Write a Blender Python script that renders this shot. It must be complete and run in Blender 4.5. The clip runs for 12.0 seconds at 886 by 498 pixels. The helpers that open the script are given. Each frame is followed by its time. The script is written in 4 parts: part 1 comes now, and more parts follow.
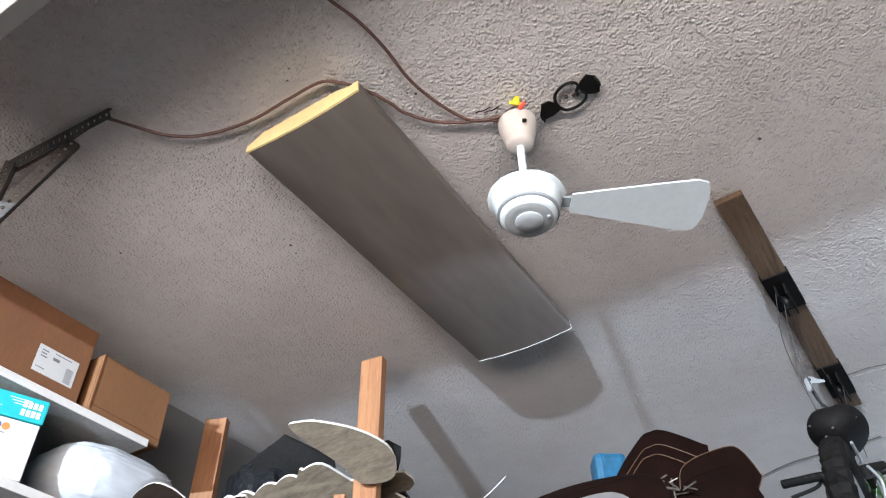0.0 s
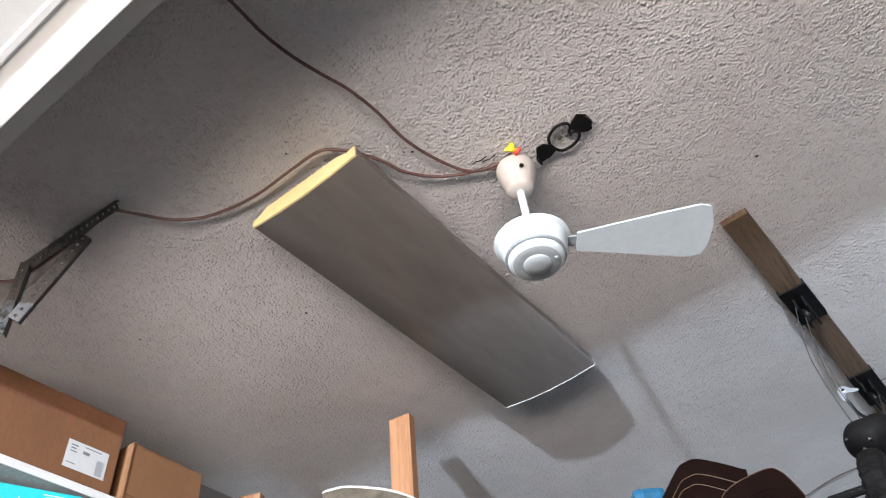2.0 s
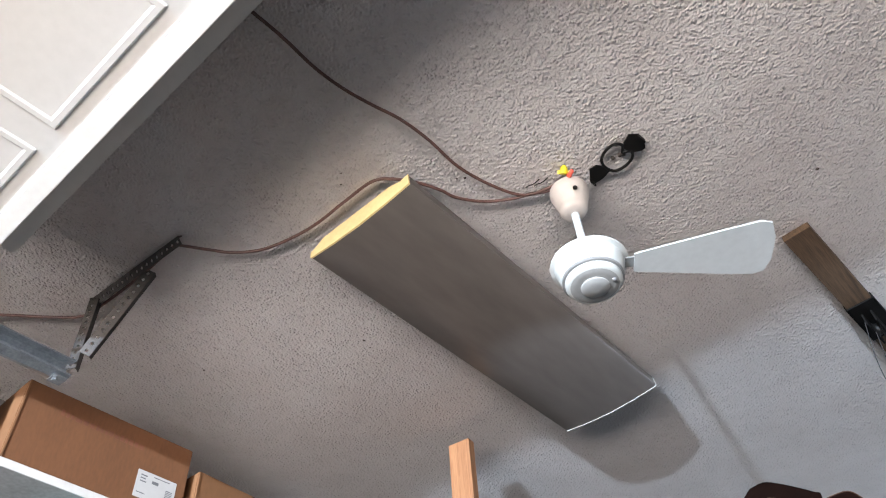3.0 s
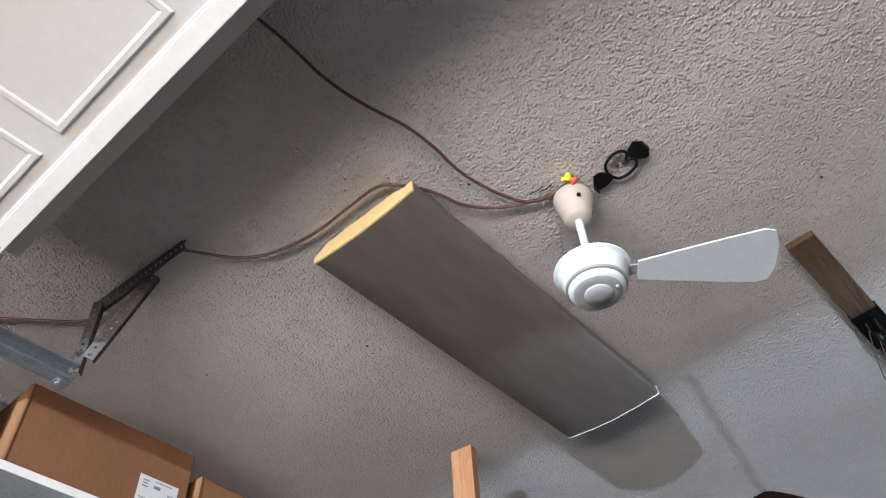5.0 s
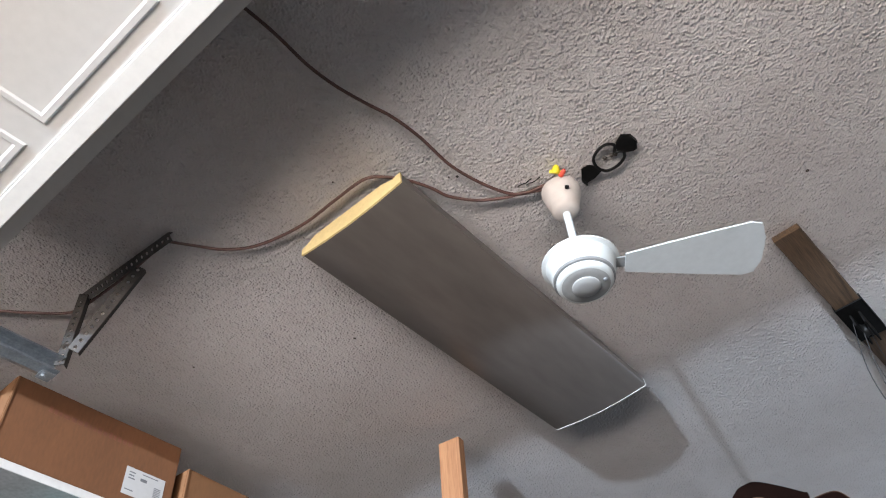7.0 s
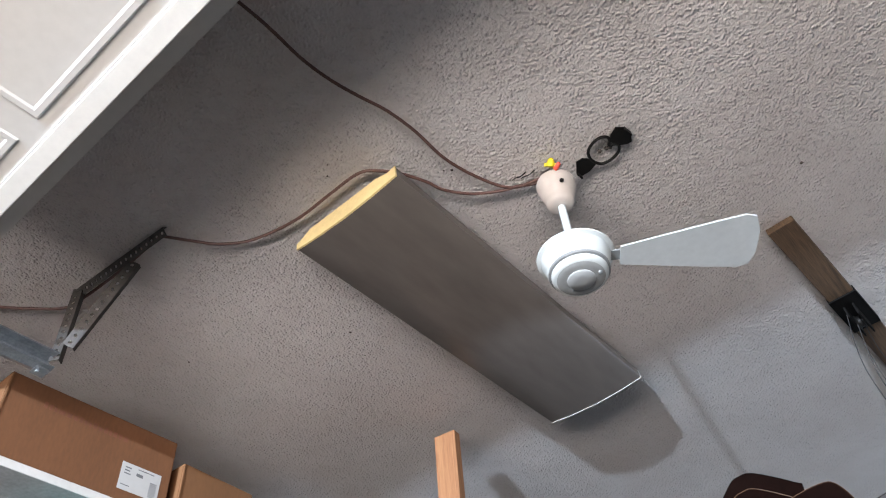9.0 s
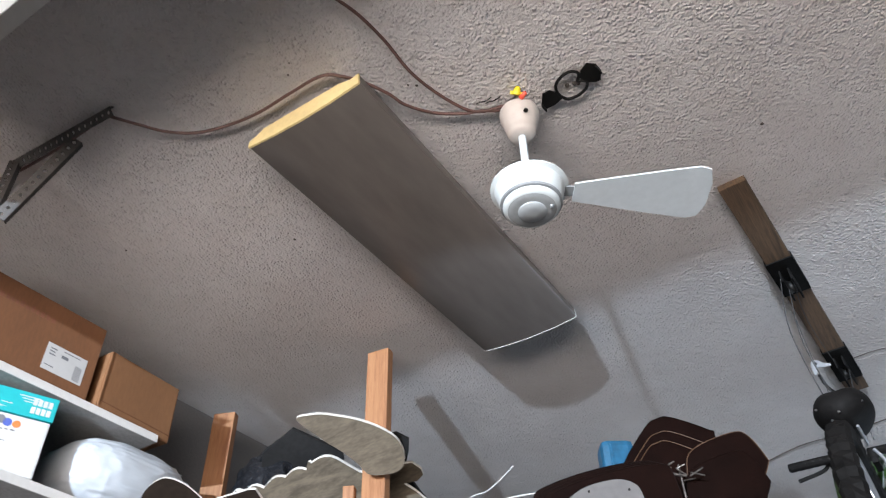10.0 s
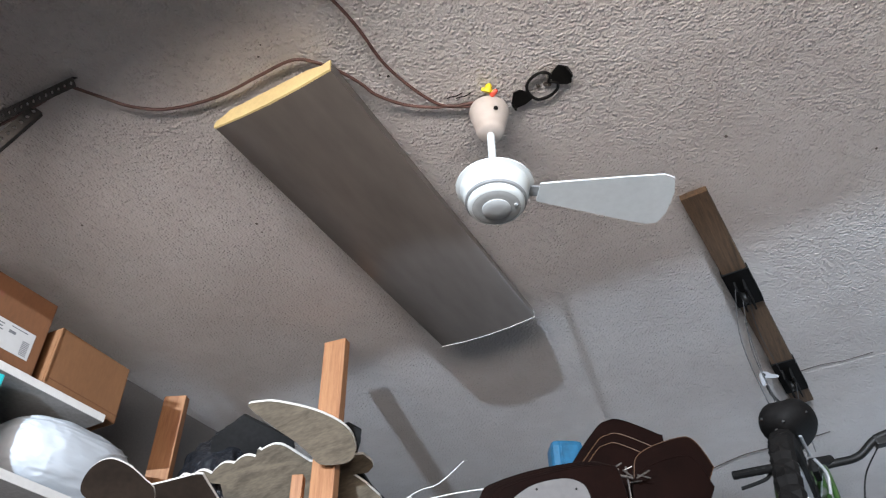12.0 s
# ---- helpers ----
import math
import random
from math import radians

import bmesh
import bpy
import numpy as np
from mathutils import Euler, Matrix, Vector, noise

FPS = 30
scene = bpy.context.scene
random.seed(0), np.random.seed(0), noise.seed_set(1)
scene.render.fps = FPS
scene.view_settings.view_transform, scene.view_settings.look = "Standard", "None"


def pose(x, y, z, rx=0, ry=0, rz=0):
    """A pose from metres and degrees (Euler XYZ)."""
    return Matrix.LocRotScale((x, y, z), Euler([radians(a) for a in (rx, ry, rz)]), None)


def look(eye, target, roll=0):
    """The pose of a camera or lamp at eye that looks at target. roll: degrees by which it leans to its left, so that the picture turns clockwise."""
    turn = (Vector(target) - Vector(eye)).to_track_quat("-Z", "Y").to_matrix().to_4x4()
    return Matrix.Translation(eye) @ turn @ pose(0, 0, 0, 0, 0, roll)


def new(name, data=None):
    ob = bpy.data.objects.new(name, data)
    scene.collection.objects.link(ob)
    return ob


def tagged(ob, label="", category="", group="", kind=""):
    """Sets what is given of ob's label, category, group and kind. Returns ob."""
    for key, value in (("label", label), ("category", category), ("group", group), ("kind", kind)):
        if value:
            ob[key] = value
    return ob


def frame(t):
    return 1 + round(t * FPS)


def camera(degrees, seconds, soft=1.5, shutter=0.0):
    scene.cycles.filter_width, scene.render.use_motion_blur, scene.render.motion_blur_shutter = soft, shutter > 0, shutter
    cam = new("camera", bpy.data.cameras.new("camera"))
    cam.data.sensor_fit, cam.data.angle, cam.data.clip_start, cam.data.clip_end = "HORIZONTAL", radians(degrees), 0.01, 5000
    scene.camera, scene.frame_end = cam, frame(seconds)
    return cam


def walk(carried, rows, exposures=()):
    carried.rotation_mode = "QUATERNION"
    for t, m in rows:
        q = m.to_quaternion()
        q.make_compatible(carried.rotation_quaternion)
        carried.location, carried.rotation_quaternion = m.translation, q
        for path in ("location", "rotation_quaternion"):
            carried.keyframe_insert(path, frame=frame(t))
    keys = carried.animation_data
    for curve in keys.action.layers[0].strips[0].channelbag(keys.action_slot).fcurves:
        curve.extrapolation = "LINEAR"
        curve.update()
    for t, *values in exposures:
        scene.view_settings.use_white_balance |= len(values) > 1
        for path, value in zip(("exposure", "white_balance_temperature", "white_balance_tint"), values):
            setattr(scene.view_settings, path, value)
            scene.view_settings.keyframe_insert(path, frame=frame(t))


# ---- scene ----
cam = camera(59.9, 12.0, soft=1.1, shutter=0.4)
PATH = [
    (0, (0.328, -0.125, 0.945), (-0.468, 1.147, 2.267), -1.0),
    (0.5, (0.342, -0.123, 0.942), (-0.495, 1.138, 2.25), -1.2),
    (1, (0.338, -0.134, 0.945), (-0.522, 1.095, 2.269), -1.0),
    (1.5, (0.348, -0.129, 0.943), (-0.447, 1.088, 2.317), -3.9),
    (2, (0.351, -0.133, 0.945), (-0.426, 1.05, 2.359), -6.6),
    (2.5, (0.354, -0.142, 0.949), (-0.47, 0.996, 2.373), -6.7),
    (3, (0.351, -0.15, 0.95), (-0.5, 0.919, 2.41), -4.6),
    (5, (0.351, -0.153, 0.951), (-0.498, 0.904, 2.421), -4.1),
    (5.5, (0.351, -0.154, 0.951), (-0.496, 0.903, 2.423), -4.1),
    (6, (0.35, -0.156, 0.954), (-0.493, 0.908, 2.423), -4.3),
    (6.5, (0.35, -0.152, 0.951), (-0.489, 0.927, 2.411), -4.7),
    (7, (0.35, -0.152, 0.952), (-0.486, 0.936, 2.407), -4.9),
    (9, (0.349, -0.152, 0.952), (-0.485, 0.953, 2.395), -5.5),
    (9.5, (0.346, -0.145, 0.956), (-0.446, 1.054, 2.347), -7.0),
    (10, (0.332, -0.129, 0.945), (-0.483, 1.151, 2.248), -1.8),
    (10.5, (0.328, -0.127, 0.941), (-0.467, 1.173, 2.236), -1.4),
    (11, (0.333, -0.127, 0.943), (-0.454, 1.184, 2.233), -1.3),
    (11.5, (0.331, -0.128, 0.941), (-0.451, 1.183, 2.233), -1.1),
    (12, (0.333, -0.123, 0.941), (-0.406, 1.212, 2.234), -0.9),
]
walk(cam, [(t, look(eye, target, roll)) for t, eye, target, roll in PATH],
     exposures=[(0.0, 0.12), (2.5, 0.17), (3.2, 0.09), (5.0, -0.16), (7.2, -0.14), (12.0, -0.12)])
scene.view_settings.exposure = 0.0

# ---- room measures ----
CEIL = 2.60            # ceiling height
XL, XR = -2.15, 4.20   # side walls
YF, YB = -2.60, 4.95   # door wall, back wall
DOOR_Z = 2.35          # underside of the raised garage door
DOOR_Y = 0.122         # inner edge of the raised garage door
DX0, DX1 = -1.27, 3.52
WX0, WX1, WZ0, WZ1 = 1.05, 2.35, 0.40, 1.40   # added back window, out of view
CEIL_RELIEF = 0.0044   # height of the sprayed ceiling beads

# ---- world and light ----
world = bpy.data.worlds.new("world")
scene.world = world
world.use_nodes = True
sky = world.node_tree.nodes.new("ShaderNodeTexSky")
sky.sky_type = "NISHITA"
sky.sun_disc = False
sky.sun_elevation = radians(50)
sky.sun_rotation = radians(115)
bg = world.node_tree.nodes["Background"]
bg.inputs["Strength"].default_value = 0.05
world.node_tree.links.new(sky.outputs["Color"], bg.inputs["Color"])

sun = new("sun", bpy.data.lights.new("sun", "SUN"))
sun.data.energy, sun.data.angle, sun.data.color = 2.0, radians(0.5), (1.0, 0.95, 0.88)
sun.matrix_world = look((6.4, -3.0, 8.4), (0, 0, 0))


def area_lamp(name, place, target, sx, sy, power, color):
    data = bpy.data.lights.new(name, "AREA")
    data.shape, data.size, data.size_y, data.energy, data.color = "RECTANGLE", sx, sy, power, color
    ob = new(name, data)
    ob.matrix_world = look(place, target)
    return ob


# daylight in the open garage doorway, thrown up off the sunny driveway
area_lamp("doorway_daylight", (0.85, YF + 0.02, 1.17), (0.40, -0.4, 2.40), 4.1, 0.75, 288, (1.0, 0.885, 0.815))
# added lamp, source unseen, low through the doorway, set by the fan rod's shadow
area_lamp("low_drive_lamp", (1.6, -8.7, 1.19), (0.2, 2.2, 2.4), 0.26, 0.10, 2550, (0.66, 0.82, 1.0))
# cool light from the added window, to brighten the far right ceiling
area_lamp("added_window_fill", ((WX0 + WX1) / 2, YB - 0.01, (WZ0 + WZ1) / 2), (1.4, 3.6, 2.5), 1.25, 0.95, 22, (0.64, 0.81, 1.0))


# ---- materials ----
def nodes_of(name):
    m = bpy.data.materials.new(name)
    m.use_nodes = True
    return m, m.node_tree, m.node_tree.nodes["Principled BSDF"]


def material(name, color, rough=0.6, metal=0.0, vary=0.12, scale=6.0, fine=60.0, bump=0.15, depth=0.002, stretch=(1, 1, 1), dark=None, coat=0.0, spec=0.5):
    """Two-scale colour variation and fine relief on object-space coordinates."""
    m, tree, bsdf = nodes_of(name)
    N, L = tree.nodes.new, tree.links.new
    co = N("ShaderNodeTexCoord")
    mp = N("ShaderNodeMapping")
    mp.inputs["Scale"].default_value = stretch
    L(co.outputs["Object"], mp.inputs["Vector"])
    big, small = N("ShaderNodeTexNoise"), N("ShaderNodeTexNoise")
    for n, s, d in ((big, scale, 4), (small, fine, 3)):
        n.inputs["Scale"].default_value, n.inputs["Detail"].default_value = s, d
        L(mp.outputs["Vector"], n.inputs["Vector"])
    mix = N("ShaderNodeMix")
    mix.data_type, mix.blend_type = "FLOAT", "MIX"
    mix.inputs["Factor"].default_value = 0.4
    L(big.outputs["Fac"], mix.inputs[2])
    L(small.outputs["Fac"], mix.inputs[3])
    ramp = N("ShaderNodeValToRGB")
    low = dark or tuple(c * (1 - 2 * vary) for c in color)
    ramp.color_ramp.elements[0].position, ramp.color_ramp.elements[1].position = 0.36, 0.64
    ramp.color_ramp.elements[0].color = (*low, 1)
    ramp.color_ramp.elements[1].color = (*[min(1, c * (1 + vary * 0.6)) for c in color], 1)
    L(mix.outputs[0], ramp.inputs["Fac"])
    L(ramp.outputs["Color"], bsdf.inputs["Base Color"])
    b = N("ShaderNodeBump")
    b.inputs["Strength"].default_value, b.inputs["Distance"].default_value = bump, depth
    L(small.outputs["Fac"], b.inputs["Height"])
    L(b.outputs["Normal"], bsdf.inputs["Normal"])
    bsdf.inputs["Roughness"].default_value, bsdf.inputs["Metallic"].default_value = rough, metal
    bsdf.inputs["Coat Weight"].default_value = coat
    bsdf.inputs["Specular IOR Level"].default_value = spec
    return m


def ceiling_material():
    """Sprayed bead texture: rounded drops some 10 mm apart on a gritty ground, with faint stains."""
    m, tree, bsdf = nodes_of("textured_ceiling_paint")
    N, L = tree.nodes.new, tree.links.new
    co = N("ShaderNodeTexCoord")
    lumps, mid, drops, grit, stain, wash = (N("ShaderNodeTexNoise") for _ in range(6))
    for n, s, d in ((lumps, 46, 1), (mid, 84, 0.5), (drops, 150, 0.5), (grit, 330, 1.0), (stain, 1.3, 4), (wash, 9, 5)):
        n.inputs["Scale"].default_value, n.inputs["Detail"].default_value = s, d
        L(co.outputs["Object"], n.inputs["Vector"])
    beads = N("ShaderNodeTexVoronoi")
    beads.feature = "SMOOTH_F1"
    beads.inputs["Scale"].default_value, beads.inputs["Smoothness"].default_value = 98, 0.35
    L(co.outputs["Object"], beads.inputs["Vector"])

    def eased(value, a, b):
        n = N("ShaderNodeMapRange")
        n.interpolation_type = "SMOOTHSTEP"
        n.inputs["From Min"].default_value, n.inputs["From Max"].default_value = a, b
        L(value, n.inputs["Value"])
        return n.outputs["Result"]

    # drops of uneven height where the spray fell thick, almost bare ground between
    some = N("ShaderNodeMath")
    some.operation = "MULTIPLY"
    L(eased(beads.outputs["Distance"], 0.62, 0.08), some.inputs[0])
    L(eased(lumps.outputs["Fac"], 0.30, 0.66), some.inputs[1])
    height = some.outputs[0]
    for n, k in ((mid, 0.80), (drops, 0.85), (grit, 0.30)):
        add = N("ShaderNodeMath")
        add.operation = "MULTIPLY_ADD"
        add.inputs[1].default_value = k
        L(n.outputs["Fac"], add.inputs[0])
        L(height, add.inputs[2])
        height = add.outputs[0]
    b = N("ShaderNodeBump")
    b.inputs["Strength"].default_value, b.inputs["Distance"].default_value = 1.0, CEIL_RELIEF
    L(height, b.inputs["Height"])
    L(b.outputs["Normal"], bsdf.inputs["Normal"])
    both = N("ShaderNodeMix")
    both.inputs["Factor"].default_value = 0.3
    L(stain.outputs["Fac"], both.inputs[2])
    L(wash.outputs["Fac"], both.inputs[3])
    ramp = N("ShaderNodeValToRGB")
    ramp.color_ramp.elements[0].position, ramp.color_ramp.elements[1].position = 0.36, 0.64
    ramp.color_ramp.elements[0].color, ramp.color_ramp.elements[1].color = (0.50, 0.465, 0.45, 1), (0.60, 0.57, 0.56, 1)
    L(both.outputs[0], ramp.inputs["Fac"])
    L(ramp.outputs["Color"], bsdf.inputs["Base Color"])
    bsdf.inputs["Roughness"].default_value = 0.5
    return m


def wood_material(name, light, dark, axis=2, scale=9.0, rough=0.6):
    """Sawn softwood: grain bands drawn out along one axis."""
    m, tree, bsdf = nodes_of(name)
    N, L = tree.nodes.new, tree.links.new
    co, mp = N("ShaderNodeTexCoord"), N("ShaderNodeMapping")
    s = [1.0, 1.0, 1.0]
    s[axis] = 0.06
    mp.inputs["Scale"].default_value = s
    L(co.outputs["Object"], mp.inputs["Vector"])
    grain, fibre = N("ShaderNodeTexNoise"), N("ShaderNodeTexNoise")
    for n, k, d in ((grain, scale * 5, 3), (fibre, scale * 40, 2)):
        n.inputs["Scale"].default_value, n.inputs["Detail"].default_value = k, d
        L(mp.outputs["Vector"], n.inputs["Vector"])
    grain.inputs["Distortion"].default_value = 1.2
    mix = N("ShaderNodeMix")
    mix.inputs["Factor"].default_value = 0.35
    L(grain.outputs["Fac"], mix.inputs[2])
    L(fibre.outputs["Fac"], mix.inputs[3])
    ramp = N("ShaderNodeValToRGB")
    ramp.color_ramp.elements[0].position, ramp.color_ramp.elements[1].position = 0.35, 0.62
    ramp.color_ramp.elements[0].color, ramp.color_ramp.elements[1].color = (*dark, 1), (*light, 1)
    L(mix.outputs[0], ramp.inputs["Fac"])
    L(ramp.outputs["Color"], bsdf.inputs["Base Color"])
    b = N("ShaderNodeBump")
    b.inputs["Strength"].default_value, b.inputs["Distance"].default_value = 0.25, 0.001
    L(fibre.outputs["Fac"], b.inputs["Height"])
    L(b.outputs["Normal"], bsdf.inputs["Normal"])
    bsdf.inputs["Roughness"].default_value = rough
    return m


M_CEIL = ceiling_material()
M_WALL = material("grey_wall_paint", (0.145, 0.14, 0.137), 0.8, vary=0.1, scale=2.0, fine=120, bump=0.3)
# for the floor, out of view: near black to cut bounce onto the ceiling
M_CONC = material("concrete", (0.038, 0.036, 0.034), 0.8, vary=0.18, scale=1.6, fine=90, bump=0.4)
M_ASPH = material("driveway_concrete", (0.40, 0.39, 0.37), 0.85, vary=0.15, scale=0.8, fine=60, bump=0.4)
M_DOOR = material("white_door_enamel", (0.64, 0.625, 0.60), 0.45, vary=0.03, scale=3.0, fine=40, bump=0.05)
M_GALV = material("galvanised_steel", (0.36, 0.385, 0.41), 0.38, 0.85, vary=0.15, scale=25, fine=140, bump=0.1)
M_RUST = material("dull_brown_steel", (0.055, 0.048, 0.044), 0.65, 0.1, vary=0.25, scale=20, fine=150, bump=0.2)
M_LENS = material("smoky_grey_plastic", (0.160, 0.143, 0.132), 0.33, vary=0.10, scale=2.2, fine=26, bump=0.05, stretch=(1.0, 0.25, 1.0), spec=0.25)
M_CAP = material("yellowed_plastic", (0.80, 0.64, 0.32), 0.5, vary=0.07, scale=8, fine=80, bump=0.05)
M_RIM = material("white_lens_edge", (0.85, 0.84, 0.80), 0.4, vary=0.03)
M_WHITE = material("white_fan_enamel", (0.52, 0.54, 0.53), 0.32, vary=0.03, scale=8, fine=50, bump=0.03)
M_BLADE = material("pale_blade_enamel", (0.50, 0.52, 0.52), 0.45, vary=0.05, scale=6, fine=60, bump=0.05)
M_CANOPY = material("aged_white_plastic", (0.62, 0.58, 0.55), 0.45, vary=0.06, scale=10, fine=50, bump=0.05)
M_DISC = material("pale_grey_disc", (0.36, 0.37, 0.37), 0.4, vary=0.05, scale=12, fine=80, bump=0.02)
# white fan enamel darkened to grey, for shade on the underside
M_BASE = material("shade_greyed_base", (0.33, 0.335, 0.33), 0.25, vary=0.06, scale=12, fine=80, bump=0.02)
M_GREY = material("grey_fan_seam", (0.22, 0.225, 0.225), 0.5)
M_CABLE = material("brown_red_cable_sheath", (0.13, 0.068, 0.058), 0.5, vary=0.2, scale=12, fine=120)
M_BLACK = material("black_steel", (0.008, 0.0075, 0.007), 0.5, spec=0.22, vary=0.2, scale=20, fine=120)
M_RUBBER = material("black_rubber", (0.0065, 0.006, 0.0058), 0.7, spec=0.10, vary=0.25, scale=12, fine=120, bump=0.4)
M_YELLOW = material("yellow_plastic", (0.80, 0.68, 0.03), 0.4, vary=0.05)
M_RED = material("red_plastic", (0.75, 0.10, 0.06), 0.4, vary=0.05)
M_CARD = material("brown_cardboard", (0.165, 0.068, 0.027), 0.75, vary=0.10, scale=5, fine=120, bump=0.1, stretch=(1, 1, 0.3))
M_CARD2 = material("light_brown_cardboard", (0.20, 0.092, 0.038), 0.75, vary=0.08, scale=5, fine=120, bump=0.1, stretch=(1, 1, 0.3))
M_PAPER = material("white_paper", (0.50, 0.495, 0.487), 0.6, vary=0.03)
M_INK = material("grey_ink", (0.16, 0.16, 0.17), 0.6, vary=0.1)
M_REDINK = material("faded_red_ink", (0.17, 0.060, 0.031), 0.7, vary=0.15)
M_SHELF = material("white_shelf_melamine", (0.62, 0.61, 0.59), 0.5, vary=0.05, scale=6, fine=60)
M_SHELFFACE = material("darker_shelf_face", (0.27, 0.262, 0.255), 0.7, vary=0.15, scale=5, fine=80)
M_TEAL = material("teal_carton", (0.015, 0.34, 0.36), 0.4, vary=0.06)
M_ORANGE = material("orange_ink", (0.75, 0.20, 0.06), 0.5)
M_BLUE = material("blue_ink", (0.08, 0.12, 0.40), 0.5)
M_BAG = material("white_polythene", (0.46, 0.49, 0.525), 0.42, vary=0.05, scale=7, fine=26, bump=0.35, depth=0.005, stretch=(1, 0.35, 1))
M_BLKBAG = material("black_polythene", (0.016, 0.017, 0.020), 0.12, vary=0.2, scale=9, fine=30, bump=1.0, depth=0.02)
M_PINE = wood_material("orange_pine", (0.345, 0.165, 0.074), (0.215, 0.085, 0.035), 2)
M_BOARD = wood_material("weathered_brown_board", (0.13, 0.078, 0.042), (0.05, 0.030, 0.018), 1, rough=0.8)
M_PLY = wood_material("grey_plywood", (0.150, 0.120, 0.085), (0.070, 0.056, 0.040), 0, scale=4)
M_PLYEDGE = material("pale_sawn_edge", (0.78, 0.74, 0.68), 0.7, vary=0.08)
M_GREYFACE = material("grey_painted_face", (0.095, 0.088, 0.086), 0.6, vary=0.1, scale=9)
M_DKBROWN = material("dark_brown_hardboard", (0.022, 0.015, 0.011), 0.5, spec=0.15, vary=0.2, scale=8)
M_DKBOARD = material("charcoal_board", (0.018, 0.0175, 0.0175), 0.6, spec=0.15, vary=0.2, scale=6)
M_VINYL = material("dark_brown_vinyl", (0.0058, 0.0020, 0.0014), 0.42, spec=0.06, vary=0.2, scale=14, fine=160, bump=0.2)
M_WELT = material("tan_welt", (0.085, 0.042, 0.021), 0.45, vary=0.1)
M_CHROME = material("chrome", (0.75, 0.75, 0.76), 0.15, 1.0, vary=0.05)
M_HINGE = material("tarnished_steel", (0.20, 0.18, 0.165), 0.4, 0.8, vary=0.35, scale=60, fine=200, bump=0.2)
M_CREAM = material("off_white_laminate", (0.22, 0.205, 0.195), 0.45, vary=0.05)
M_BLUEP = material("blue_plastic", (0.014, 0.085, 0.16), 0.35, vary=0.15, scale=30)
M_GREEN = material("green_bike_enamel", (0.018, 0.05, 0.009), 0.3, vary=0.1, coat=0.5)
M_SILVER = material("silver_alloy", (0.46, 0.47, 0.49), 0.3, 0.7, vary=0.05)
M_ROPE = material("grey_nylon_cord", (0.05, 0.05, 0.052), 0.7, vary=0.15, fine=300)
M_DIRT = material("dark_speck", (0.10, 0.085, 0.075), 0.9, vary=0.2)


# ---- builders ----
def part(name, bm, mat, parent=None, label="", smooth=False, edge=None):
    me = bpy.data.meshes.new(name)
    bmesh.ops.recalc_face_normals(bm, faces=bm.faces)
    if smooth:
        for f in bm.faces:
            f.smooth = True
        for e in bm.edges:
            if len(e.link_faces) == 2 and e.calc_face_angle() > 0.7:
                e.smooth = False
    bm.to_mesh(me)
    bm.free()
    me.materials.append(mat)
    if edge:
        me.materials.append(edge)
    ob = new(name, me)
    ob.parent = parent
    if label:
        tagged(ob, label)
    return ob


def thing(name, place, label, category, group="", kind=""):
    ob = new(name)
    ob.empty_display_size = 0.05
    ob.location = place
    ob["origin"] = "base"
    return tagged(ob, label, category, group, kind)


def local(ob, m):
    """Moves a part, built in world places, under its thing."""
    if ob.parent.parent is None:
        ob.matrix_parent_inverse = Matrix.Translation(m).inverted()
    return ob


def box(bm, x0, x1, y0, y1, z0, z1, m=None, bevel=0.0):
    r = bmesh.ops.create_cube(bm, size=1.0)
    s = Matrix.Translation(((x0 + x1) / 2, (y0 + y1) / 2, (z0 + z1) / 2)) @ Matrix.Diagonal((x1 - x0, y1 - y0, z1 - z0, 1))
    bmesh.ops.transform(bm, matrix=(m @ s) if m else s, verts=r["verts"])
    if bevel:
        es = list({e for v in r["verts"] for e in v.link_edges})
        bmesh.ops.bevel(bm, geom=es, offset=bevel, segments=2, affect="EDGES", profile=0.6)
    return bm


def boxed(x0, x1, y0, y1, z0, z1, m=None, bevel=0.0):
    return box(bmesh.new(), x0, x1, y0, y1, z0, z1, m, bevel)


def smooth_line(pts, steps=8, closed=False):
    """Catmull-Rom through the points."""
    P = [Vector(p) for p in pts]
    out, n = [], len(P)
    for i in range(n if closed else n - 1):
        a, b, c, d = (P[(i + k) % n] if closed else P[min(max(i + k, 0), n - 1)] for k in (-1, 0, 1, 2))
        for s in range(steps):
            t = s / steps
            out.append(0.5 * (2 * b + (c - a) * t + (2 * a - 5 * b + 4 * c - d) * t * t + (3 * b - a - 3 * c + d) * t ** 3))
    return out if closed else out + [P[-1]]


def tube(bm, pts, r, n=8, cap=True):
    """A round tube along a line; r is one radius or one for each point."""
    P = [Vector(p) for p in pts]
    R = r if isinstance(r, (list, tuple)) else [r] * len(P)
    side, rings = None, []
    for i, p in enumerate(P):
        way = (P[min(i + 1, len(P) - 1)] - P[max(i - 1, 0)]).normalized()
        side = way.orthogonal().normalized() if side is None else (side - way * side.dot(way)).normalized()
        other = way.cross(side)
        rings.append([bm.verts.new(p + R[i] * (math.cos(a) * side + math.sin(a) * other)) for a in (2 * math.pi * k / n for k in range(n))])
    for a, b in zip(rings, rings[1:]):
        for k in range(n):
            bm.faces.new((a[k], a[(k + 1) % n], b[(k + 1) % n], b[k]))
    if cap:
        bm.faces.new(rings[0][::-1])
        bm.faces.new(rings[-1])
    return bm


